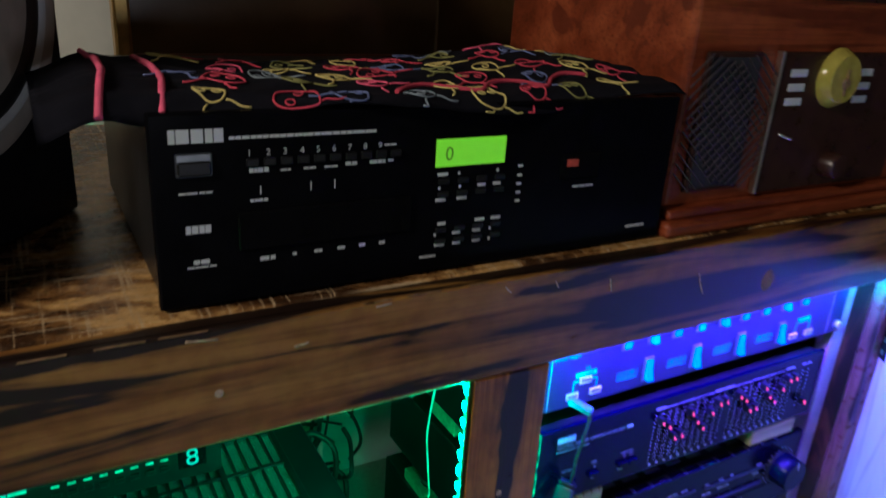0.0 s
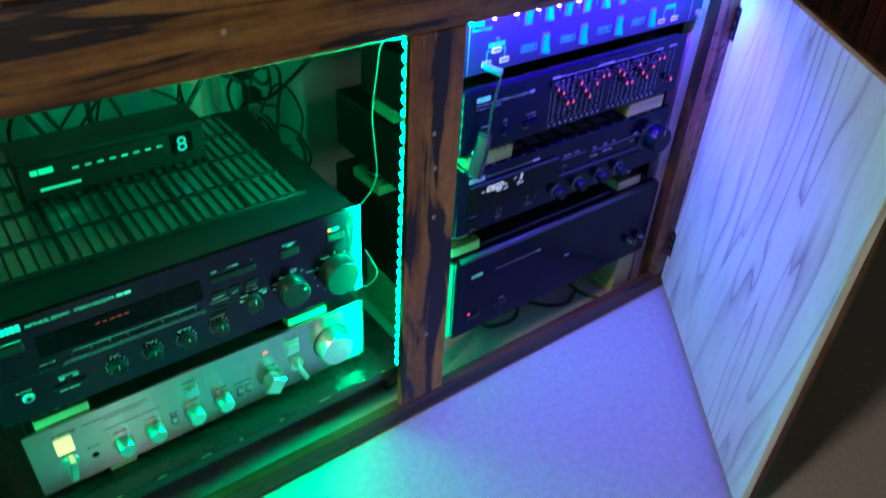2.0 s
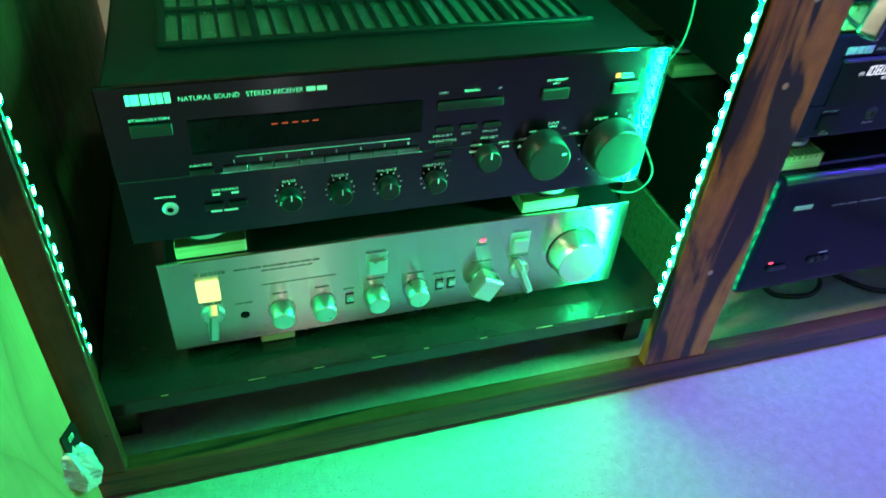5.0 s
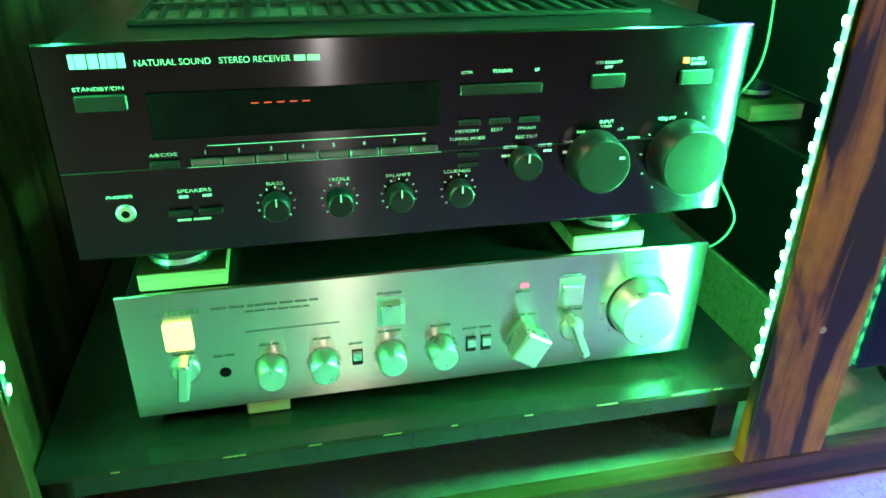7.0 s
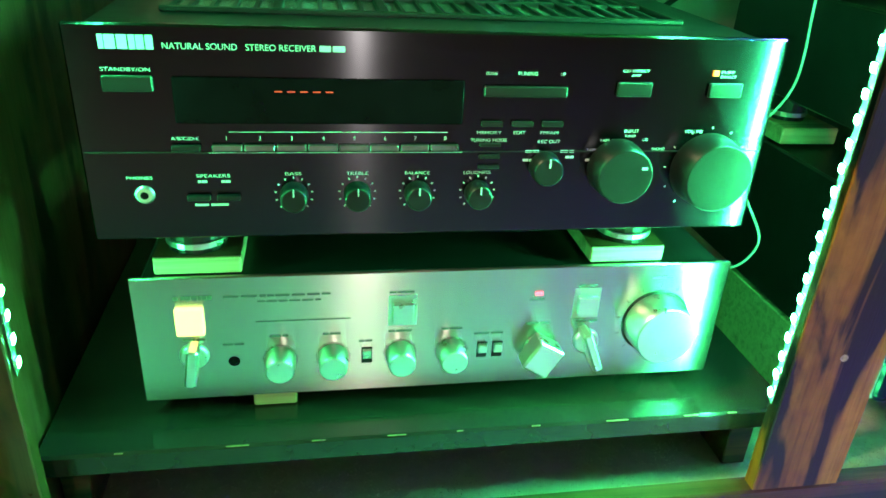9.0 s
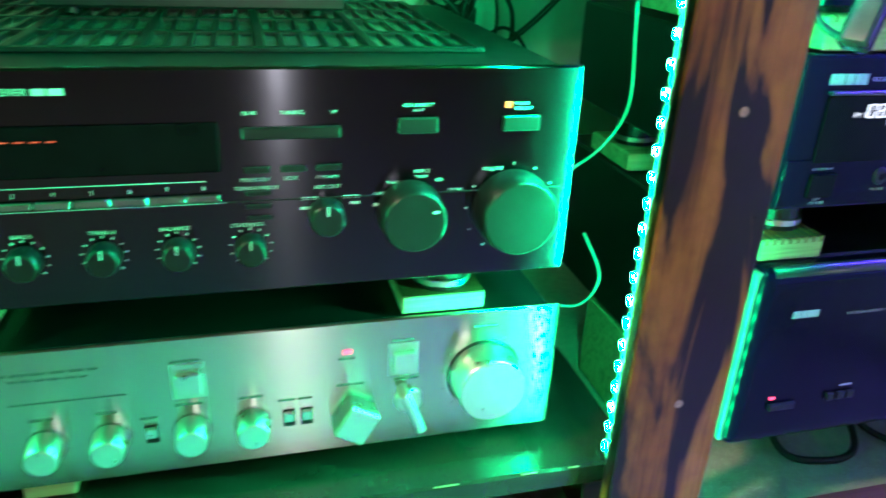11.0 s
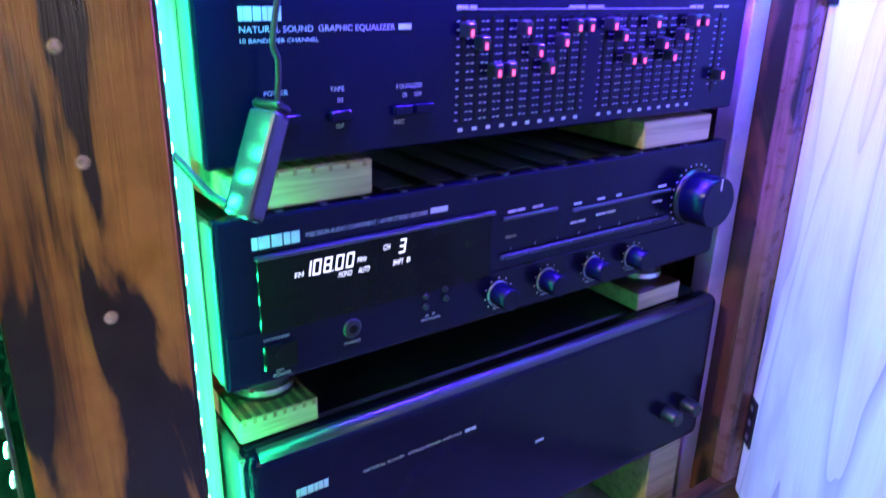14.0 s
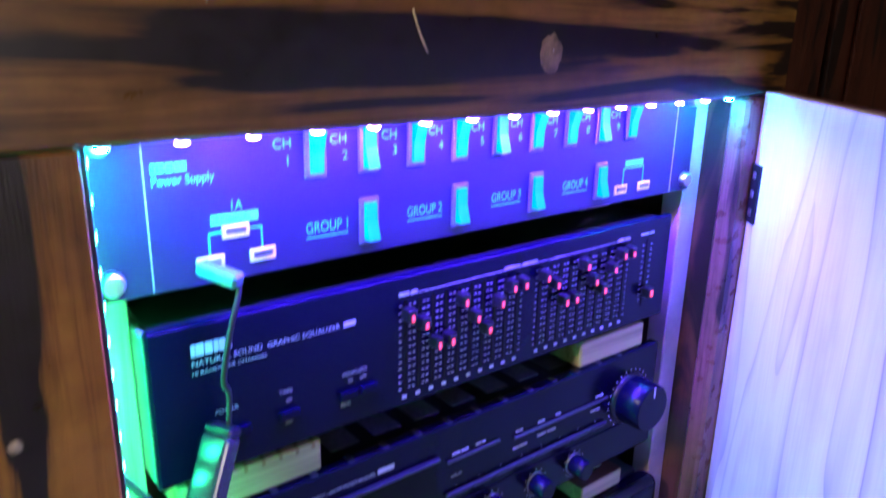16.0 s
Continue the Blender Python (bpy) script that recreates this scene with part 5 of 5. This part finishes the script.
def patterned_cloth():
    a = thing("patterned_cloth", (0.26, 0.6, 0.822), "crumpled black cloth with bright outlined doodles on the disc player", "cloth")
    bm = bmesh.new()
    nu, nv = 90, 46
    grid = [[bm.verts.new(cloth_point(i / nu, j / nv)) for j in range(nv + 1)] for i in range(nu + 1)]
    for i in range(nu):
        for j in range(nv):
            bm.faces.new((grid[i][j], grid[i + 1][j], grid[i + 1][j + 1], grid[i][j + 1])).smooth = True
    bmesh.ops.solidify(bm, geom=bm.faces[:], thickness=0.0015)
    part("fabric", bm, "cloth", a)
    rnd = random.Random(12)
    colors = ("thread_yellow", "thread_red", "thread_blue", "thread_pink", "thread_yellow", "thread_red", "thread_olive", "thread_pale")
    # loops, each a closed outline with a few small ones inside and crossed strokes
    spots = [(0.20 + 0.78 * ((i + 0.5 * (j % 2) + rnd.uniform(-0.2, 0.2)) / 8), 0.07 + 0.17 * j + rnd.uniform(-0.04, 0.04)) for j in range(6) for i in range(8)]
    clamp = lambda q: min(1, max(0, q))
    for k, (u0, v0) in enumerate(spots):
        r, tilt = rnd.uniform(0.019, 0.029), rnd.uniform(-0.8, 0.8)

        def at(px, py):
            qx, qy = px * math.cos(tilt) - py * math.sin(tilt), px * math.sin(tilt) + py * math.cos(tilt)
            return cloth_point(clamp(u0 + qx), clamp(v0 + qy * 2.3), 0.0011)

        own = tube([at(r * (1 + 0.12 * math.sin(3 * q + k)) * math.cos(q), r * math.sin(q)) for q in [2 * math.pi * n / 14 for n in range(15)]], 0.0008, None, 5, 2)
        for dx in (-0.011, 0.010):
            own = tube([at(dx + 0.006 * math.cos(q), 0.006 * math.sin(q) + 0.004) for q in [2 * math.pi * n / 8 for n in range(9)]], 0.0006, own, 5, 2)
        for sgn in (-1, 1):
            own = tube([at(sgn * 0.012 + sgn * 0.006 * q, -r - 0.006 * q + 0.003 * math.sin(q * 2)) for q in range(5)], 0.0008, own, 5, 2)
        part("doodle", own, colors[(k * 5 + k // 7) % len(colors)], a)
    for u in (0.065, 0.135):
        part("hem", tube([cloth_point(u + 0.02 * math.sin(4 * v), v, 0.0015) for v in [q / 10 for q in range(0, 8)]], 0.0024, None, 6, 4), "thread_pink", a, "bright pink trim")
    part("hem", tube([cloth_point(0.45 + 0.035 * q, 0.10 + 0.1 * abs(math.sin(q * 0.8)), 0.0015) for q in range(0, 12)], 0.0018, None, 6, 4), "thread_red", a, "red trim")
    return a


def vintage_radio():
    a = thing("vintage_radio", (0.72, 0.6, 0.6905), "old brown wooden table radio with grille and round dial", "radio")
    F, x0, x1, z0, z1 = 0.462, 0.511, 0.925, 0.6905, 1.05
    part("case", box(x0, x1, F + 0.004, 0.745, z0 + 0.02, z1, 0.006, seg=3), "radio_wood", a, "reddish-brown veneered case")
    part("base_moulding", box(x0 - 0.012, x1 + 0.012, F - 0.018, 0.755, z0, z0 + 0.0145, 0.004, seg=2), "radio_wood", a)
    part("base_moulding", box(x0 - 0.005, x1 + 0.005, F - 0.010, 0.75, z0 + 0.0147, z0 + 0.024, 0.003, seg=2), "radio_wood", a)
    part("grille_frame", box(0.530, 0.604, F - 0.001, F + 0.004, 0.727, 0.857, 0.002), "radio_dark", a)
    part("grille_cloth", box(0.535, 0.599, F - 0.002, F - 0.001, 0.732, 0.852, 0.0), "grille", a, "dark woven speaker cloth")
    for lean in (40, -40):
        for k in range(19):
            turn = Matrix.Translation((0.567, 0, 0.792)) @ Matrix.Rotation(radians(lean), 4, "Y")
            off = (k - 9) * 0.0078
            half = 0.5 * min(0.085, 2 * max(0.004, 0.068 - abs(off) * 0.75))
            part("grille_wire", box(-half, half, F - (0.0035 if lean > 0 else 0.0045), F - (0.002 if lean > 0 else 0.0035), off - 0.0006, off + 0.0006, turn=turn), "grille_wire", a)
    part("dial_plate", box(0.632, 0.85, F - 0.002, F + 0.004, 0.718, 0.857, 0.002), "radio_dark", a, "dark bakelite dial plate")
    part("trim_strip", box(0.627, 0.631, F - 0.004, F + 0.004, 0.718, 0.858, 0.001), "chrome", a, "bright metal trim strip")
    d = part("dial", knob(0.717, F - 0.002, 0.832, 0.030, 0.012, seg=40, taper=0.8), "dial", a, "domed amber dial glass")
    part("dial_needle", box(0.716, 0.718, F - 0.0155, F - 0.0142, 0.816, 0.842), "knot", d)
    part("dial_hub", knob(0.717, F - 0.0142, 0.828, 0.006, 0.002, seg=16), "knot", d)
    for sx in (0.645, 0.752):
        for k in range(3):
            part("station_label", box(sx, sx + 0.025, F - 0.003, F - 0.002, 0.806 + k * 0.0138, 0.8135 + k * 0.0138, 0.0005), "ink", a, "small white station label")
    for sz in (0.905, 0.935):
        part("case_groove", box(x0 + 0.004, x1 - 0.004, F + 0.0025, F + 0.004, sz, sz + 0.005), "radio_dark", a)
    part("lever", tube([(0.644, F - 0.004, 0.779), (0.650, F - 0.010, 0.776), (0.655, F - 0.012, 0.775)], 0.0015, None, 6, 3), "chrome", a)
    part("knob", knob(0.737, F - 0.002, 0.742, 0.014, 0.016), "radio_dark", a)
    return a


def loudspeaker():
    a = thing("loudspeaker", (-0.18, 0.66, 0.6905), "black loudspeaker box with a grey woofer cone", "loudspeaker")
    turn = Matrix.Translation((0.034, 0.692, 0)) @ Matrix.Rotation(math.atan2(-0.084, -0.06), 4, "Z")
    # local x runs along the front from its far corner, local -y is behind the front
    part("cabinet_box", box(0, 0.28, -0.24, 0.0, 0.6905, 1.14, 0.004, turn=turn @ Matrix.Identity(4)), "black", a)
    c = (0.124, 0.0, 0.875)
    def ring(r0, r1, y0, y1, mat, name, label=""):
        bm = bmesh.new()
        seg = 56
        rows = [[bm.verts.new((c[0] + r * math.cos(2 * math.pi * k / seg), y, c[2] + r * math.sin(2 * math.pi * k / seg))) for k in range(seg)] for r, y in ((r0, y0), ((r0 + r1) / 2, (y0 + y1) / 2 + 0.003), (r1, y1))]
        for p, q in zip(rows, rows[1:]):
            for k in range(seg):
                bm.faces.new((p[k], p[(k + 1) % seg], q[(k + 1) % seg], q[k])).smooth = True
        bmesh.ops.transform(bm, matrix=turn, verts=bm.verts)
        bmesh.ops.recalc_face_normals(bm, faces=bm.faces)
        part(name, bm, mat, a, label)
    ring(0.118, 0.100, 0.002, 0.006, "cone_grey", "frame_ring", "grey metal woofer ring")
    ring(0.100, 0.093, 0.006, 0.005, "ink", "bright_ring", "pale ring")
    ring(0.093, 0.080, 0.005, 0.004, "rubber", "surround", "black rubber surround")
    ring(0.080, 0.028, 0.004, -0.02 + 0.024, "cone_grey", "cone")
    ring(0.028, 0.001, 0.004, 0.014, "plastic", "dust_cap")
    return a


def white_mouse():
    bm = bmesh.new()
    bmesh.ops.create_uvsphere(bm, u_segments=32, v_segments=18, radius=1.0)
    for v in bm.verts:
        v.co = Vector((v.co.x * 0.029, v.co.y * 0.052, max(v.co.z, -0.25) * 0.026 + 0.0065))
    for f in bm.faces:
        f.smooth = True
    bmesh.ops.rotate(bm, verts=bm.verts, matrix=Matrix.Rotation(radians(-25), 3, "Z"))
    bmesh.ops.translate(bm, verts=bm.verts, vec=(-0.072, 0.505, 0.6905))
    return single("computer_mouse", bm, "white", (-0.072, 0.505, 0.6905), "rounded white plastic mouse on the cabinet top", "mouse")


def framed_panel():
    a = thing("framed_panel", (0.48, 0.96, 0.6905), "dark brown glazed panel with a gilt edge at the wall", "framed panel")
    part("glass", box(0.118, 1.02, 0.936, 0.942, 0.795, 1.45), "brown_glass", a, "dull brown glazed field")
    part("frame", box(0.100, 0.118, 0.925, 0.955, 0.6905, 1.47, 0.003), "gilt", a, "narrow gilt edge")
    part("frame", box(1.02, 1.04, 0.925, 0.955, 0.6905, 1.47, 0.003), "gilt", a)
    part("frame", box(0.1185, 1.0195, 0.925, 0.955, 0.745, 0.795, 0.003), "radio_wood", a)
    part("frame", box(0.1185, 1.0195, 0.925, 0.955, 1.45, 1.47, 0.003), "radio_wood", a)
    part("lower_board", box(0.1185, 1.0195, 0.93, 0.955, 0.6905, 0.7445, 0.002), "radio_wood", a)
    return a


for build in (cd_changer, patterned_cloth, vintage_radio, loudspeaker, white_mouse, framed_panel):
    build()


# ---- cables and small things in the bays ----
def cable(points, r, label, mat="rubber", name="cable"):
    return single(name, tube(points, r, None, 8, 8), mat, points[0], label, "cable", "cables")


# pale feed wire of the light strip
cable([(0.300, 0.452, 0.598), (0.322, 0.53, 0.555), (0.345, 0.578, 0.500), (0.346, 0.592, 0.430), (0.352, 0.596, 0.380), (0.361, 0.606, 0.320), (0.345, 0.61, 0.285), (0.318, 0.62, 0.258)], 0.0011, "thin pale feed wire of the light strip", "wire", "feed_wire")
cable([(0.300, 0.58, 0.155), (0.318, 0.56, 0.165), (0.326, 0.55, 0.195), (0.318, 0.57, 0.225)], 0.0011, "thin pale wire looping beside the amplifier", "wire", "feed_wire")


def outlet_box():
    a = thing("power_outlet", (0.355, 1.03, 0.30), "white wall outlet box with two black plugs", "outlet")
    part("housing", box(0.300, 0.392, 1.035, 1.0845, 0.255, 0.375, 0.004, seg=2), "white", a)
    for z, sx in ((0.338, 0.338), (0.290, 0.352)):
        part("socket", box(sx - 0.018, sx + 0.018, 1.0335, 1.035, z - 0.014, z + 0.014, 0.0005), "white", a)
        p = part("plug", box(sx - 0.014, sx + 0.014, 1.004, 1.0335, z - 0.012, z + 0.012, 0.004, seg=2), "rubber", a, "black mains plug")
    return a


outlet_box()
single("wooden_post", box(0.352, 0.372, 1.04, 1.06, 0.0, 0.2545, 0.001), "pine", (0.362, 1.05, 0), "narrow yellowish wooden post below the outlet", "post")
cable([(0.338, 1.004, 0.338), (0.335, 0.97, 0.36), (0.345, 0.96, 0.44), (0.33, 0.99, 0.56), (0.31, 1.0, 0.665)], 0.004, "black mains cable hanging behind the shelf")
cable([(0.352, 1.004, 0.290), (0.37, 0.975, 0.30), (0.43, 0.95, 0.36), (0.47, 0.93, 0.43), (0.50, 0.93, 0.55)], 0.004, "black mains cable running up behind the rack")

rnd = random.Random(21)
# hanging leads behind the receiver
for k in range(16):
    x = -0.20 + k * 0.034 + rnd.uniform(-0.012, 0.012)
    y = rnd.uniform(0.87, 1.02)
    pts = [(x, y, 0.668), (x + rnd.uniform(-0.03, 0.03), y + rnd.uniform(-0.02, 0.02), 0.56), (x + rnd.uniform(-0.07, 0.07), y + rnd.uniform(-0.03, 0.02), 0.44), (x + rnd.uniform(-0.08, 0.08), y - 0.02, 0.34), (x + rnd.uniform(-0.06, 0.06), y, 0.20), (x + rnd.uniform(-0.1, 0.1), y, 0.10)]
    cable(pts, rnd.choice((0.0022, 0.003, 0.004)), "black lead hanging behind the receiver")
# loops that bulge between the bays
for k in range(9):
    x, z = rnd.uniform(0.29, 0.36), rnd.uniform(0.16, 0.52)
    y = rnd.uniform(0.84, 0.98)
    r = rnd.uniform(0.03, 0.07)
    pts = [(x + r * math.cos(q) + 0.004 * q, y + 0.02 * math.sin(q * 2 + k), z + r * math.sin(q) * 1.2) for q in [n * 0.7 for n in range(-1, 8)]]
    cable(pts, rnd.choice((0.0022, 0.003)), "black lead coiled behind the components")
cable([(-0.05, 0.742, 0.40), (-0.13, 0.82, 0.425), (-0.19, 0.88, 0.39), (-0.225, 0.90, 0.30)], 0.003, "black lead from the switch box")
cable([(0.02, 0.742, 0.41), (0.05, 0.86, 0.47), (0.11, 0.96, 0.56), (0.16, 1.0, 0.66)], 0.004, "black lead from the switch box up the wall")
cable([(0.00, 0.742, 0.40), (-0.03, 0.84, 0.47), (0.05, 0.90, 0.455), (0.12, 0.90, 0.42)], 0.003, "black lead looped behind the switch box")
single("cable_plug", box(-0.055, -0.018, 0.845, 0.86, 0.452, 0.466, 0.003, seg=2), "rubber", (-0.036, 0.85, 0.452), "black plug lying behind the switch box", "plug")
# leads on the carpet under the power amplifier
cable([(0.545, 0.60, 0.05), (0.53, 0.53, 0.006), (0.565, 0.505, 0.004), (0.605, 0.515, 0.005), (0.625, 0.56, 0.02), (0.62, 0.62, 0.06)], 0.0035, "black lead looped on the carpet")
cable([(0.64, 0.62, 0.06), (0.632, 0.55, 0.012), (0.66, 0.505, 0.004), (0.70, 0.485, 0.004), (0.74, 0.50, 0.004)], 0.0035, "black lead looped on the carpet")
cable([(0.735, 0.62, 0.07), (0.738, 0.56, 0.02), (0.745, 0.50, 0.004), (0.76, 0.46, 0.004)], 0.0035, "black lead on the carpet")
# tangle above the equalizer
for k in range(5):
    x = 0.40 + k * 0.03
    cable([(x, 0.66, 0.5085), (x + 0.03, 0.60 - 0.01 * k, 0.5085), (x + 0.10, 0.58 + 0.01 * k, 0.5095 + 0.001 * k), (x + 0.16, 0.64, 0.5085), (x + 0.17, 0.74, 0.49)], 0.003, "black lead lying on the equalizer")


def charging_gadget():
    """A flat black pocket gadget that leans on the equalizer and charges."""
    a = thing("pocket_gadget", (0.404, 0.44, 0.3885), "small black pocket gadget charging on a cable", "gadget")
    base, top = Vector((0.4005, 0.431, 0.3995)), Vector((0.4200, 0.4405, 0.4440))
    up = (top - base).normalized()
    side = Vector((0.50, -0.80, 0.0))
    side = (side - up * side.dot(up)).normalized()
    out = side.cross(up)
    turn = Matrix((side, out, up)).transposed().to_4x4()
    turn.translation = base
    L = (top - base).length
    body = part("body", box(-0.009, 0.009, -0.0065, 0.0065, -0.006, L, 0.003, seg=3, turn=turn), "gloss_grey", a, "glossy black body with rounded ends")
    part("end_cap", box(-0.0085, 0.0085, -0.006, 0.006, L, L + 0.0045, 0.0015, turn=turn), "plastic", a)
    part("side_button", box(-0.0105, -0.009, -0.002, 0.002, L * 0.45, L * 0.55, 0.0005, turn=turn), "chrome", a)
    tip = turn @ Vector((0.003, 0, L + 0.004))
    plug = Vector((0.433, 0.440, 0.528))
    part("cord", tube([tip, tip + Vector((0.001, -0.001, 0.02)), (0.4205, 0.434, 0.478), (0.425, 0.433, 0.503), (0.432, 0.436, 0.522), plug], 0.0016, None, 8, 8), "rubber", a, "black charging cord")
    part("usb_plug", box(-0.012, 0.012, -0.0045, 0.0045, -0.0038, 0.0038, 0.0015, turn=Matrix.Translation((0.4265, 0.445, 0.5305)) @ Matrix.Rotation(radians(-58), 4, "Z") @ Matrix.Rotation(radians(12), 4, "Y")), "teal_plug", a, "grey usb plug")
    part("wrist_strap", tube([(0.397, 0.437, 0.3985), (0.388, 0.446, 0.405), (0.379, 0.452, 0.418), (0.372, 0.455, 0.428)], 0.0022, None, 6, 5), "rubber", a)
    return a


charging_gadget()


def door_catch():
    a = thing("plastic_catch", (-0.259, 0.398, 0.062), "crumpled clear plastic wrapped round the cabinet door hinge", "plastic wrap")
    bm = bmesh.new()
    bmesh.ops.create_icosphere(bm, subdivisions=4, radius=1.0)
    for v in bm.verts:
        n = 1 + 0.28 * noise.noise(v.co * 2.3) + 0.12 * noise.noise(v.co * 6.0)
        v.co = Vector((-0.259 + v.co.x * 0.019 * n - 0.35 * (v.co.z * 0.028), 0.398 + v.co.y * 0.013 * n, 0.092 + v.co.z * 0.030 * n))
    part("wrap", bm, "clear", a)
    return a


door_catch()


# ---- carpet pile ----
def carpet_pile():
    """Short tufts where the carpet comes near: one object."""
    rng = np.random.default_rng(5)
    n = 80000
    x = rng.uniform(-0.34, 0.98, n)
    y = rng.uniform(-0.06, 0.60, n)
    keep = ~((y > 0.420) & (y < 0.447))
    x, y = x[keep], y[keep]
    n = len(x)
    h = rng.uniform(0.0006, 0.0015, n)
    w = rng.uniform(0.0012, 0.0022, n)
    ang = rng.uniform(0, 2 * np.pi, n)
    lean = rng.normal(0, 0.0020, (n, 2))
    verts = np.empty((n, 4, 3))
    for k in range(3):
        verts[:, k, 0] = x + w * np.cos(ang + k * 2.0944)
        verts[:, k, 1] = y + w * np.sin(ang + k * 2.0944)
        verts[:, k, 2] = -0.0045
    verts[:, 3, 0] = x + lean[:, 0]
    verts[:, 3, 1] = y + lean[:, 1]
    verts[:, 3, 2] = -0.0045 + h
    faces = np.array([[0, 1, 3], [1, 2, 3], [2, 0, 3]])[None] + 4 * np.arange(n)[:, None, None]
    me = bpy.data.meshes.new("carpet_pile")
    me.from_pydata(verts.reshape(-1, 3).tolist(), [], faces.reshape(-1, 3).tolist())
    me.materials.append(M["carpet"])
    tagged(new("carpet_pile", me), "short cream carpet tufts in front of the cabinet", "carpet", kind="stuff")


carpet_pile()


def sawn_grooves(x0, x1, y, z, n):
    """Dark saw cuts across the front edge of a spacer block."""
    for k in range(n):
        x = x0 + (x1 - x0) * (k + 0.5) / n
        bm = box(x - 0.0012, x + 0.0012, y - 0.0003, y + 0.030, z - 0.004, z + 0.0004)
        yield bm


for block_at in [o for o in scene.objects if o.name.startswith("spacer_block")]:
    if "grooves" in str(block_at.get("label", "")) or "splintered" in str(block_at.get("label", "")):
        lo = [block_at.location + Vector(v) for v in block_at.bound_box]
        xs, ys, zs = [p.x for p in lo], [p.y for p in lo], [p.z for p in lo]
        for cut in sawn_grooves(min(xs), max(xs), min(ys), max(zs), 8):
            part("saw_cut", cut, "knot", block_at, "dark saw cut")

# a tangle of black leads between the two bays
rnd = random.Random(57)
for k in range(8):
    x, y, z = rnd.uniform(0.272, 0.335), rnd.uniform(0.74, 0.95), rnd.uniform(0.10, 0.30)
    r = rnd.uniform(0.028, 0.06)
    loop, q0 = [], rnd.uniform(0, 6.28)
    for n in range(10):
        q = q0 + n * 0.72
        loop.append((min(0.352, max(0.262, x + 0.55 * r * math.cos(q) + rnd.uniform(-0.006, 0.006))), y + 0.6 * r * math.sin(q * 0.7) + rnd.uniform(-0.01, 0.01), max(0.012, z + r * math.sin(q) + 0.006 * n)))
    cable(loop, rnd.choice((0.0026, 0.0034, 0.0042)), "black lead coiled in the tangle between the bays")
